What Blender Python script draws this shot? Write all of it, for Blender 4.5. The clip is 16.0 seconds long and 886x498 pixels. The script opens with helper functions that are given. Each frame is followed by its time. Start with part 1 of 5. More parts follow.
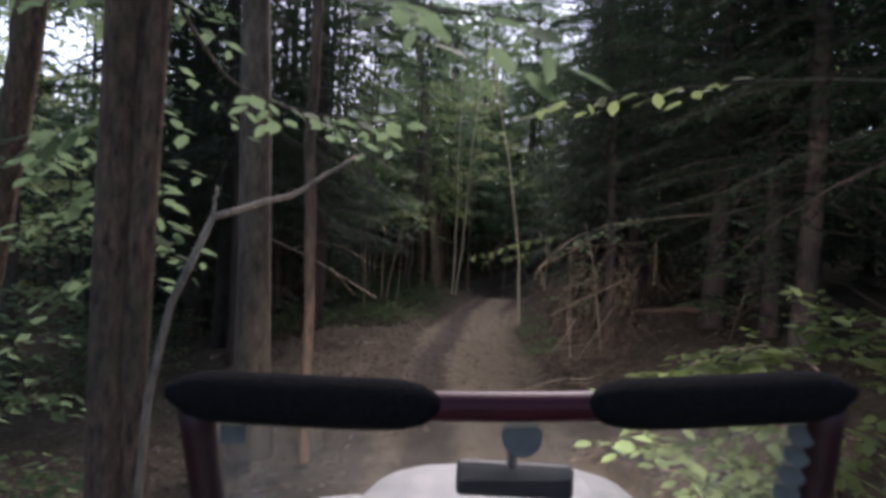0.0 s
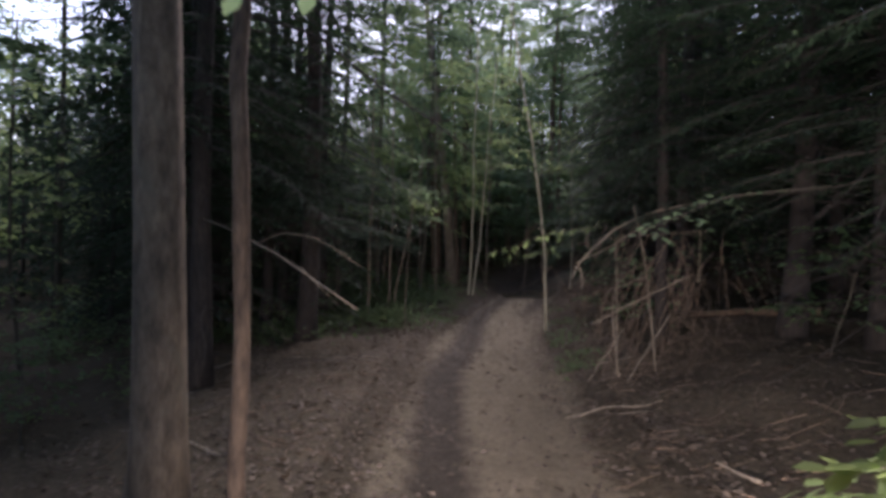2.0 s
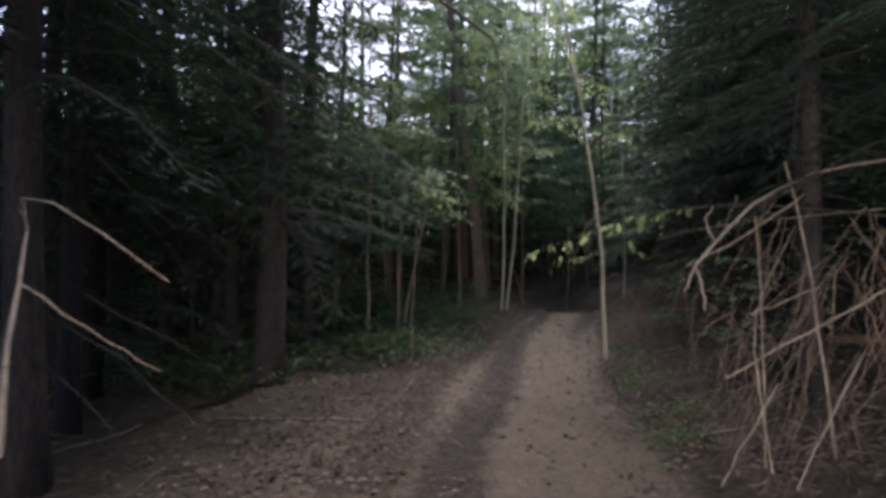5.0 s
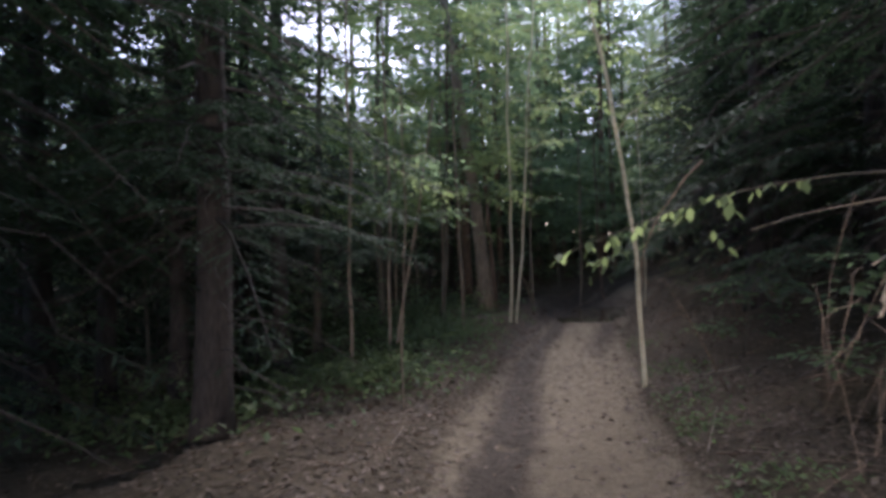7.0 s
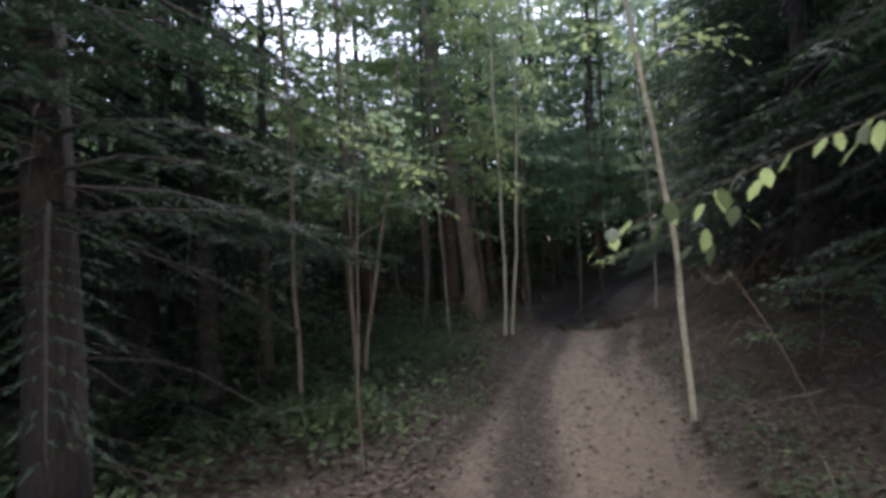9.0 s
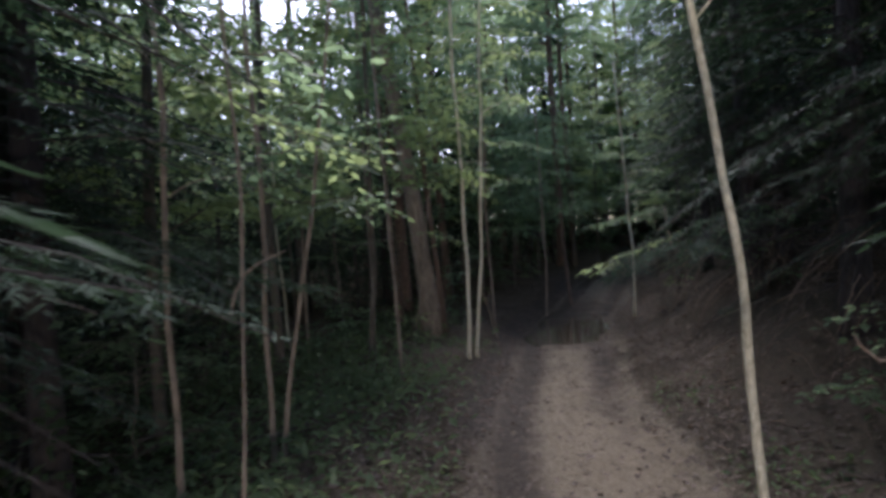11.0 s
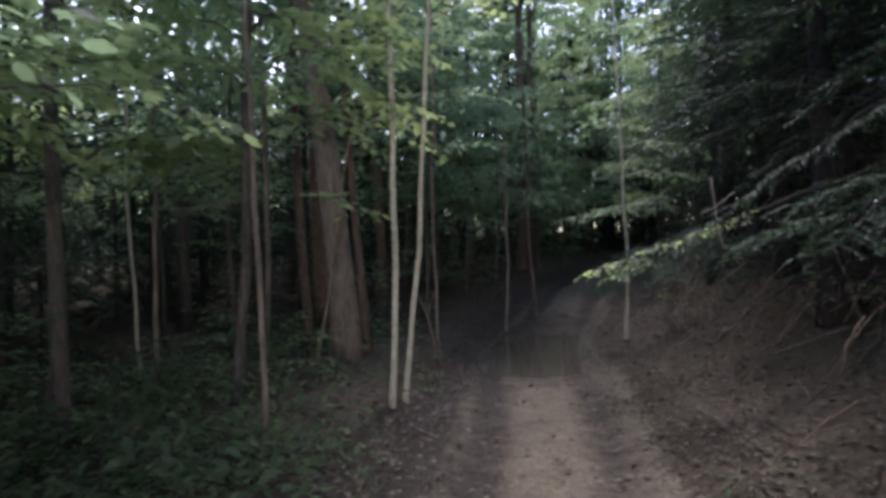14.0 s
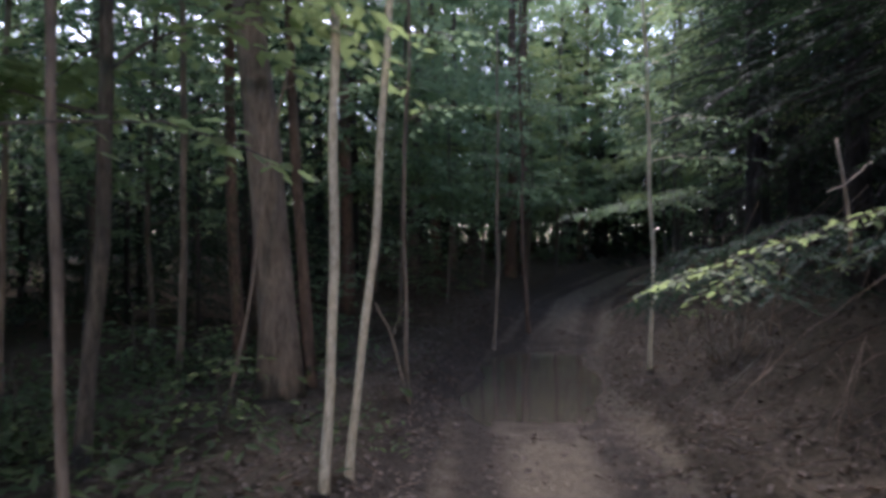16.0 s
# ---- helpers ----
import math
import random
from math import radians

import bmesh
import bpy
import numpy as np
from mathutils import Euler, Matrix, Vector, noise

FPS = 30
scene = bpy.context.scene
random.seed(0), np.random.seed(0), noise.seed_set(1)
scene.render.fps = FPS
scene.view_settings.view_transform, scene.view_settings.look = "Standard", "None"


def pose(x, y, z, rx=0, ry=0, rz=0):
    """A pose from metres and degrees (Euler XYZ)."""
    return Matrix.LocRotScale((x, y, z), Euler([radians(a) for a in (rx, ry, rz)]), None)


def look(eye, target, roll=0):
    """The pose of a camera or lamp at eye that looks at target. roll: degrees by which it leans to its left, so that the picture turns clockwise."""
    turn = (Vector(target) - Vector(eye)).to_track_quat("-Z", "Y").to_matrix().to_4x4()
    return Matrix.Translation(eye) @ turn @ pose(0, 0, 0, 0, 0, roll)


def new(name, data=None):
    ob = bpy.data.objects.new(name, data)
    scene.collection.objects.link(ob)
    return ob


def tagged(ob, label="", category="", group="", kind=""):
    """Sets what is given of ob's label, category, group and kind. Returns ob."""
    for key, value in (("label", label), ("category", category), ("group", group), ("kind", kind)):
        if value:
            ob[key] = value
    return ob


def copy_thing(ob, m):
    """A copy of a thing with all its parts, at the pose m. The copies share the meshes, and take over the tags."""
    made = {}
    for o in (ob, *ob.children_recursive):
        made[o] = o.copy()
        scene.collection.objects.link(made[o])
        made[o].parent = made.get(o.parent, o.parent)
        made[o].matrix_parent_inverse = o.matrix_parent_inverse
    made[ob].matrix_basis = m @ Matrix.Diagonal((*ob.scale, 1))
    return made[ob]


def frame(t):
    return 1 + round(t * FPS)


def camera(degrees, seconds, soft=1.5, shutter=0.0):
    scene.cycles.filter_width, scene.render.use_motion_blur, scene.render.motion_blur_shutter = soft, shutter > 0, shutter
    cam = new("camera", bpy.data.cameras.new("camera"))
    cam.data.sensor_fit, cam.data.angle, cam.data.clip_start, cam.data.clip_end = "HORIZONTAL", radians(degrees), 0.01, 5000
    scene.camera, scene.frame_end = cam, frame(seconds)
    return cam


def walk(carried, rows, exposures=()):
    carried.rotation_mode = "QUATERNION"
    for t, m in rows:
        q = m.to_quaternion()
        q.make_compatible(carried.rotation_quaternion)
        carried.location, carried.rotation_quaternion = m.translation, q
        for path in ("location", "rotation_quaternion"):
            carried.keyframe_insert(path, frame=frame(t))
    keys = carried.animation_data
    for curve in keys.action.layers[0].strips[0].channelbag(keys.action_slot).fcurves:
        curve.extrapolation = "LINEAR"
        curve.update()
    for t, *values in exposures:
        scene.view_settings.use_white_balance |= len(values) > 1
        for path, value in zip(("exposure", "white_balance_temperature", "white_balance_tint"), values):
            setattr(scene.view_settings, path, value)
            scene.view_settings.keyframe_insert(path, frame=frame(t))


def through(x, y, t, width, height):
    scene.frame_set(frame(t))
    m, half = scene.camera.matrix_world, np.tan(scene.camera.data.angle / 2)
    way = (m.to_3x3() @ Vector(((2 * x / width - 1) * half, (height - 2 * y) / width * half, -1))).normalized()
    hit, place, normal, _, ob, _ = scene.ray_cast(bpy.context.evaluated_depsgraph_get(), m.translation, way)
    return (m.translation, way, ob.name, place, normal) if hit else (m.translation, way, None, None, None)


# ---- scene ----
cam = camera(69.0, 16.0, soft=3.6, shutter=0.5)
PATH = [
    (0, (0.039, -0.000, 2.286), (-0.131, 1.992, 2.262), 2.7),
    (0.5, (-0.012, 0.506, 2.257), (-0.187, 2.498, 2.235), 2.2),
    (1, (-0.059, 1.053, 2.233), (-0.252, 3.043, 2.214), 2.5),
    (1.5, (-0.088, 1.648, 2.219), (-0.296, 3.637, 2.186), 2.6),
    (2, (-0.093, 2.260, 2.200), (-0.315, 4.247, 2.166), 1.9),
    (2.5, (-0.112, 2.889, 2.161), (-0.351, 4.874, 2.125), 2.0),
    (3, (-0.114, 3.572, 2.118), (-0.365, 5.556, 2.100), 0.7),
    (3.5, (-0.144, 4.218, 2.078), (-0.422, 6.199, 2.057), 0.9),
    (4, (-0.166, 4.860, 2.030), (-0.465, 6.838, 2.031), 0.6),
    (4.2, (-0.186, 5.133, 2.020), (-0.504, 7.108, 2.013), 0.4),
    (6.3, (-0.463, 7.647, 2.031), (-0.807, 9.618, 2.032), 1.1),
    (6.5, (-0.499, 7.847, 2.026), (-0.844, 9.817, 2.023), 1.4),
    (7, (-0.548, 8.329, 1.992), (-0.886, 10.301, 2.009), -1.0),
    (7.5, (-0.631, 8.923, 1.946), (-0.976, 10.893, 1.970), 0.0),
    (8, (-0.698, 9.494, 1.915), (-1.035, 11.465, 1.971), -0.6),
    (8.5, (-0.714, 10.139, 1.869), (-1.027, 12.114, 1.906), -2.6),
    (8.7, (-0.740, 10.390, 1.865), (-1.050, 12.365, 1.904), -3.0),
    (10.8, (-1.138, 12.817, 2.210), (-1.306, 14.810, 2.217), -2.9),
    (11, (-1.150, 13.137, 2.216), (-1.295, 15.132, 2.211), -3.5),
    (11.5, (-1.128, 13.871, 2.194), (-1.247, 15.867, 2.163), -4.7),
    (12, (-1.120, 14.505, 2.159), (-1.233, 16.502, 2.162), -3.7),
    (12.5, (-1.135, 15.177, 2.104), (-1.232, 17.174, 2.123), -1.6),
    (13, (-1.076, 15.952, 2.033), (-1.128, 17.951, 2.039), -4.0),
    (13.5, (-1.094, 16.611, 2.012), (-1.116, 18.610, 2.012), -1.9),
    (14, (-1.056, 17.246, 1.979), (-1.053, 19.246, 1.975), -1.0),
    (14.5, (-1.016, 17.881, 1.918), (-1.006, 19.881, 1.941), -0.7),
    (15, (-0.991, 18.520, 1.900), (-0.963, 20.520, 1.914), -0.1),
    (15.5, (-0.953, 19.128, 1.888), (-0.912, 21.127, 1.899), 0.0),
    (16, (-0.957, 19.754, 1.882), (-0.899, 21.753, 1.896), 0.4),
]
walk(cam, [(t, look(eye, target, roll)) for t, eye, target, roll in PATH],
     [(0.0, 0.3, 6200, 30), (4.0, 0.45, 6050, 30), (7.0, 0.9, 5950, 27), (11.0, 1.05, 5850, 26), (14.0, 1.5, 5850, 28), (16.0, 1.5, 5850, 32)])

# ---- light ----
world = bpy.data.worlds.new("sky")
scene.world = world
world.use_nodes = True
wn = world.node_tree.nodes
sky = wn.new("ShaderNodeTexSky")
sky.sky_type, sky.sun_disc = "NISHITA", False
sky.sun_elevation, sky.sun_rotation = radians(48), radians(-10)
sky.air_density, sky.dust_density, sky.ozone_density = 1.0, 2.0, 1.2
wn["Background"].inputs["Strength"].default_value = 0.26
world.node_tree.links.new(sky.outputs[0], wn["Background"].inputs[0])
sun = new("sun", bpy.data.lights.new("sun", "SUN"))
sun.data.energy, sun.data.angle, sun.data.color = 3.0, radians(18), (1.0, 0.97, 0.90)
sun.matrix_world = look((0, 0, 0), (-0.11, -0.64, -0.75))

# ---- tools ----
rng = np.random.default_rng(7)


def mesh_of(name, verts, faces, mat, smooth=False):
    me = bpy.data.meshes.new(name)
    me.from_pydata([tuple(v) for v in verts], [], [tuple(f) for f in faces])
    me.materials.append(mat)
    if smooth:
        me.polygons.foreach_set("use_smooth", [True] * len(me.polygons))
    me.update()
    return me


def quads_mesh(name, verts, n_per, mat):
    """A mesh of separate faces: verts is (n, n_per, 3)."""
    me = bpy.data.meshes.new(name)
    me.from_pydata(verts.reshape(-1, 3), [], np.arange(len(verts) * n_per).reshape(-1, n_per))
    me.materials.append(mat)
    me.update()
    return me


def part(name, bm, material, parent, label=""):
    """Links a bmesh or a mesh as one mesh object under a thing or part."""
    if isinstance(bm, bpy.types.Mesh):
        me = bm
    else:
        me = bpy.data.meshes.new(name)
        bm.to_mesh(me)
        bm.free()
        me.materials.append(material)
    ob = new(name, me)
    ob.parent = parent
    return tagged(ob, label)


class Tubes:
    """Collects tapered tubes into one mesh."""

    def __init__(self):
        self.v, self.f = [], []

    def add(self, pts, radii, sides=6, cap=True):
        pts = np.asarray(pts, float)
        n0 = sum(len(a) for a in self.v)
        tang = np.gradient(pts, axis=0)
        tang /= np.linalg.norm(tang, axis=1)[:, None] + 1e-9
        ref = np.array([1.0, 0, 0]) if abs(tang[0, 0]) < 0.8 else np.array([0, 1.0, 0])
        u = np.cross(tang, ref)
        u /= np.linalg.norm(u, axis=1)[:, None] + 1e-9
        w = np.cross(tang, u)
        a = np.linspace(0, 2 * np.pi, sides, endpoint=False)
        r = np.asarray(radii, float)
        r = r[:, None, None] if r.ndim == 1 else r[:, :, None]
        ring = pts[:, None] + r * (np.cos(a)[None, :, None] * u[:, None] + np.sin(a)[None, :, None] * w[:, None])
        self.v.append(ring.reshape(-1, 3))
        m = len(pts)
        for i in range(m - 1):
            for j in range(sides):
                k = (j + 1) % sides
                self.f.append((n0 + i * sides + j, n0 + i * sides + k, n0 + (i + 1) * sides + k, n0 + (i + 1) * sides + j))
        if cap:
            self.f.append(tuple(n0 + (m - 1) * sides + j for j in range(sides)))
            self.f.append(tuple(n0 + j for j in reversed(range(sides))))
        return self

    def mesh(self, name, mat):
        return mesh_of(name, np.concatenate(self.v), self.f, mat, smooth=True)


def unit(v):
    v = np.asarray(v, float)
    return v / (np.linalg.norm(v, axis=-1, keepdims=True) + 1e-9)


def leaves_at(base, along, normal, length, width):
    """Pointed leaves as (n, 4, 3) diamonds: base, side, tip, side."""
    side = unit(np.cross(along, normal))
    nrm = unit(np.cross(side, along))
    L, W = np.asarray(length)[:, None], np.asarray(width)[:, None]
    mid = base + along * L * 0.45 + nrm * L * 0.04
    return np.stack([base, mid + side * W * 0.5, base + along * L - nrm * L * 0.06, mid - side * W * 0.5], 1)


def spikes_at(base, along, normal, length, width):
    """Needle sprays as (n, 3, 3) slim triangles: two foot corners and the tip."""
    side = unit(np.cross(along, normal)) * np.asarray(width)[:, None] * 0.5
    tip = base + along * np.asarray(length)[:, None]
    tip[:, 2] -= 0.05 * np.asarray(length)
    return np.stack([base + side, base - side, tip], 1)


def rounded(lv):
    """Diamonds made into broad oval leaves with a pointed tip, cupped along the midrib."""
    b, s, t, r = lv[:, 0], lv[:, 1], lv[:, 2], lv[:, 3]
    mid = (s + r) / 2
    wide = 1.0
    return np.stack([b, b * 0.55 + (mid + (s - mid) * wide) * 0.45 + (s - mid) * 0.3, (mid + (s - mid) * wide) * 0.72 + t * 0.28 + (s - mid) * 0.25, t, (mid + (r - mid) * wide) * 0.72 + t * 0.28 + (r - mid) * 0.25, b * 0.55 + (mid + (r - mid) * wide) * 0.45 + (r - mid) * 0.3], 1)


# ---- materials ----
def nodes_of(name):
    m = bpy.data.materials.new(name)
    m.use_nodes = True
    t = m.node_tree
    return m, t, t.nodes["Principled BSDF"], t.nodes["Material Output"]


def ramp_node(t, a, b, lo=0.3, hi=0.7):
    r = t.nodes.new("ShaderNodeValToRGB")
    r.color_ramp.elements[0].position, r.color_ramp.elements[1].position = lo, hi
    r.color_ramp.elements[0].color, r.color_ramp.elements[1].color = (*a, 1), (*b, 1)
    return r


def noise_node(t, scale, detail=6.0, stretch=(1, 1, 1), rough=0.6, coord="Object"):
    c = t.nodes.new("ShaderNodeTexCoord")
    mp = t.nodes.new("ShaderNodeMapping")
    mp.inputs["Scale"].default_value = stretch
    n = t.nodes.new("ShaderNodeTexNoise")
    n.inputs["Scale"].default_value, n.inputs["Detail"].default_value, n.inputs["Roughness"].default_value = scale, detail, rough
    t.links.new(c.outputs[coord], mp.inputs[0])
    t.links.new(mp.outputs[0], n.inputs["Vector"])
    return n


def mixed(t, a, b, fac, mode="MIX"):
    m = t.nodes.new("ShaderNodeMix")
    m.data_type, m.blend_type = "RGBA", mode
    for v, i in ((a, 6), (b, 7), (fac, 0)):
        if isinstance(v, bpy.types.NodeSocket):
            t.links.new(v, m.inputs[i])
        else:
            m.inputs[i].default_value = v if i == 0 else (*v, 1)
    return m.outputs[2]


def bumped(t, bsdf, height, strength, dist):
    b = t.nodes.new("ShaderNodeBump")
    b.inputs["Strength"].default_value, b.inputs["Distance"].default_value = strength, dist
    t.links.new(height, b.inputs["Height"])
    t.links.new(b.outputs[0], bsdf.inputs["Normal"])


def bark(name, dark, light, moss=None, scale=9.0, furrow=0.25, bump=0.8):
    """Bark in upright streaks, with blotches and, low down, moss or lichen."""
    m, t, p, _ = nodes_of(name)
    fine = noise_node(t, scale * 3, 8, (1, 1, furrow), 0.7)
    big = noise_node(t, 1.7, 4, (1, 1, 0.5))
    r = ramp_node(t, dark, light, 0.36, 0.66)
    t.links.new(fine.outputs[0], r.inputs[0])
    r2 = ramp_node(t, (0.55, 0.55, 0.55), (1.25, 1.2, 1.15), 0.3, 0.7)
    t.links.new(big.outputs[0], r2.inputs[0])
    col = mixed(t, r.outputs[0], r2.outputs[0], 1.0, "MULTIPLY")
    if moss:
        mo = noise_node(t, 3.1, 7, (1, 1, 0.7), 0.7)
        r3 = ramp_node(t, (0, 0, 0), (1, 1, 1), 0.52, 0.68)
        t.links.new(mo.outputs[0], r3.inputs[0])
        col = mixed(t, col, moss, r3.outputs[0])
    t.links.new(col, p.inputs["Base Color"])
    p.inputs["Roughness"].default_value = 0.9
    bumped(t, p, fine.outputs[0], bump, 0.03)
    return m


def foliage(name, a, b, through, amount=0.4, gloss=0.6):
    """Leaf: each leaf its own green, some of the light goes through it."""
    m, t, p, out = nodes_of(name)
    g = t.nodes.new("ShaderNodeNewGeometry")
    r = ramp_node(t, a, b, 0.0, 1.0)
    t.links.new(g.outputs["Random Per Island"], r.inputs[0])
    o = t.nodes.new("ShaderNodeObjectInfo")
    hue = t.nodes.new("ShaderNodeHueSaturation")
    mr = t.nodes.new("ShaderNodeMapRange")
    mr.inputs[3].default_value, mr.inputs[4].default_value = 0.75, 1.25
    t.links.new(o.outputs["Random"], mr.inputs[0])
    t.links.new(mr.outputs[0], hue.inputs["Value"])
    t.links.new(r.outputs[0], hue.inputs["Color"])
    t.links.new(hue.outputs[0], p.inputs["Base Color"])
    p.inputs["Roughness"].default_value = gloss
    p.inputs["Specular IOR Level"].default_value = 0.15
    tr = t.nodes.new("ShaderNodeBsdfTranslucent")
    tr.inputs[0].default_value = (*through, 1)
    mx = t.nodes.new("ShaderNodeMixShader")
    mx.inputs[0].default_value = amount
    t.links.new(p.outputs[0], mx.inputs[1])
    t.links.new(tr.outputs[0], mx.inputs[2])
    t.links.new(mx.outputs[0], out.inputs[0])
    return m


def plain(name, col, rough=0.6, metal=0.0, vary=0.25, scale=20.0, bump=0.0):
    m, t, p, _ = nodes_of(name)
    n = noise_node(t, scale, 6)
    r = ramp_node(t, tuple(c * (1 - vary) for c in col), tuple(min(1, c * (1 + vary)) for c in col), 0.3, 0.7)
    t.links.new(n.outputs[0], r.inputs[0])
    t.links.new(r.outputs[0], p.inputs["Base Color"])
    p.inputs["Roughness"].default_value, p.inputs["Metallic"].default_value = rough, metal
    if bump:
        bumped(t, p, n.outputs[0], bump, 0.01)
    return m


BARK_GREY = bark("smooth_grey_bark", (0.075, 0.06, 0.042), (0.215, 0.172, 0.122), (0.13, 0.113, 0.078), 5.0, 0.35, 0.6)
# light brown; on the big leaning trunk its lightness also stands for headlight glow
BARK_TAN = bark("light_brown_bark", (0.13, 0.104, 0.074), (0.31, 0.255, 0.185), None, 6.0)
BARK_BROWN = bark("furrowed_brown_bark", (0.03, 0.02, 0.013), (0.25, 0.165, 0.105), (0.085, 0.095, 0.045), 12.0, 0.28, 1.0)
BARK_HEMLOCK = bark("hemlock_bark", (0.02, 0.017, 0.014), (0.066, 0.054, 0.044), None)
BARK_ORANGE = bark("orange_brown_bark", (0.05, 0.035, 0.024), (0.2, 0.142, 0.095), None, 5.0)
# pale bark, lightened further to stand for headlight glow on the saplings
BARK_PALE = bark("pale_sapling_bark", (0.40, 0.36, 0.24), (0.76, 0.7, 0.5), None, 10.0, 0.5, 0.3)
BARK_POLE = bark("dark_pole_bark", (0.048, 0.042, 0.031), (0.16, 0.138, 0.1), (0.09, 0.11, 0.06))
TWIG = bark("dead_twig_brown", (0.1, 0.07, 0.046), (0.29, 0.21, 0.14), None, 14.0, 0.3, 0.4)
DEADWOOD = bark("bare_dead_wood", (0.15, 0.118, 0.08), (0.4, 0.34, 0.25), None, 14.0, 0.3, 0.4)
LEAF = foliage("broad_leaf", (0.048, 0.088, 0.042), (0.10, 0.147, 0.072), (0.26, 0.365, 0.18), 0.55)
LEAF_LIGHT = foliage("beech_leaf", (0.078, 0.118, 0.05), (0.136, 0.18, 0.08), (0.34, 0.43, 0.165), 0.55)
NEEDLE = foliage("hemlock_needles", (0.018, 0.036, 0.021), (0.039, 0.064, 0.036), (0.04, 0.075, 0.034), 0.26, 0.75)
FERN = foliage("fern_green", (0.065, 0.105, 0.048), (0.135, 0.18, 0.085), (0.2, 0.27, 0.11), 0.4)
LITTER = foliage("fallen_leaf_brown", (0.046, 0.036, 0.026), (0.185, 0.145, 0.107), (0.16, 0.1, 0.06), 0.15, 0.7)


# ---- ground and track ----
LINE = [(0.5, -60), (0.5, -10), (0.2, 0), (0.0, 5), (-0.2, 9), (-0.5, 12.6), (-0.5, 17), (-0.3, 22), (0.3, 27.7), (1.1, 31.5), (3.0, 37), (6, 43), (10, 50), (16, 58), (60, 110)]
LEVEL = [(-60, 0.2), (2, 0.17), (6, 0.03), (10, 0.0), (13, 0.05), (19, -0.03), (23, 0.04), (26, 0.08), (29, 0.10), (32.5, 0.14), (35, 0.5), (45, 1.2), (70, 2.4), (110, 3.5)]


def centre(y):
    return np.interp(y, [p[1] for p in LINE], [p[0] for p in LINE])


def smooth(a, lo, hi):
    q = np.clip((a - lo) / (hi - lo), 0, 1)
    return q * q * (3 - 2 * q)


def wobble(x, y, k, seed=0.0):
    return (np.sin(x * k + seed) * np.cos(y * k * 0.83 + 1.7 * seed) + 0.6 * np.sin(x * k * 1.9 + y * k * 1.3 + seed * 3) + 0.4 * np.cos(x * k * 0.7 - y * k * 2.3 + seed)) / 2


def height(x, y):
    x, y = np.asarray(x, float), np.asarray(y, float)
    dy = 0.3
    slope = (centre(y + dy) - centre(y - dy)) / (2 * dy)
    s = (x - centre(y)) / np.sqrt(1 + slope**2)
    z = np.interp(y, [p[0] for p in LEVEL], [p[1] for p in LEVEL])
    left = np.clip(-s - 3.2, 0, 14)
    z = z - left * 0.12 * (1 - smooth(y, 24, 32)) + 0.10 * smooth(-s, 1.0, 2.0) * (1 - smooth(y, 19, 23)) + 0.27 * smooth(-s, 1.05, 1.6) * smooth(y, 19, 23)
    right = np.clip(s - 1.1, 0, 9)
    z = z + right * 0.13 + 0.12 * smooth(s, 0.95, 1.5) + smooth(s, 1.7, 4.2) * (0.35 * smooth(y, 4, 8) + 0.45 * smooth(y, 18, 23))
    wild = smooth(np.abs(s), 1.0, 2.2)
    z = z + wild * (0.09 * wobble(x, y, 0.9, 1.0) + 0.05 * wobble(x, y, 2.6, 4.0)) + 0.012 * wobble(x, y, 6.0, 2.0)
    ruts = np.exp(-(((s + 0.62) / 0.24) ** 2)) + np.exp(-(((s - 0.68) / 0.22) ** 2))
    z = z - ruts * (0.055 + 0.03 * wobble(x * 0.2, y, 1.1, 2.5)) * (1 - smooth(np.abs(y - 29), 20, 60) * 0.5) * (1 - 0.8 * np.exp(-(((y - 29.8) / 4.6) ** 4)))
    pool = np.exp(-(((x - centre(y) - 0.1 + 0.12 * np.sin(y * 2.1)) / 0.98) ** 4) - ((y - 29.8) / 3.0) ** 4)
    return z - pool * 0.2


def grid_axis(lo, hi, step, far, growth=1.28):
    mid = list(np.arange(lo, hi + 1e-6, step))
    a, d = [lo], step
    while a[-1] > -far:
        d *= growth
        a.append(a[-1] - d)
    b, d = [hi], step
    while b[-1] < far:
        d *= growth
        b.append(b[-1] + d)
    return np.array(a[:0:-1] + mid + b[1:])


def sheet(xs, ys, zfun):
    X, Y = np.meshgrid(xs, ys)
    v = np.stack([X, Y, zfun(X, Y)], -1).reshape(-1, 3)
    n, m = len(xs), len(ys)
    i = (np.arange(m - 1)[:, None] * n + np.arange(n - 1)[None]).ravel()
    return v, np.stack([i, i + 1, i + n + 1, i + n], 1)


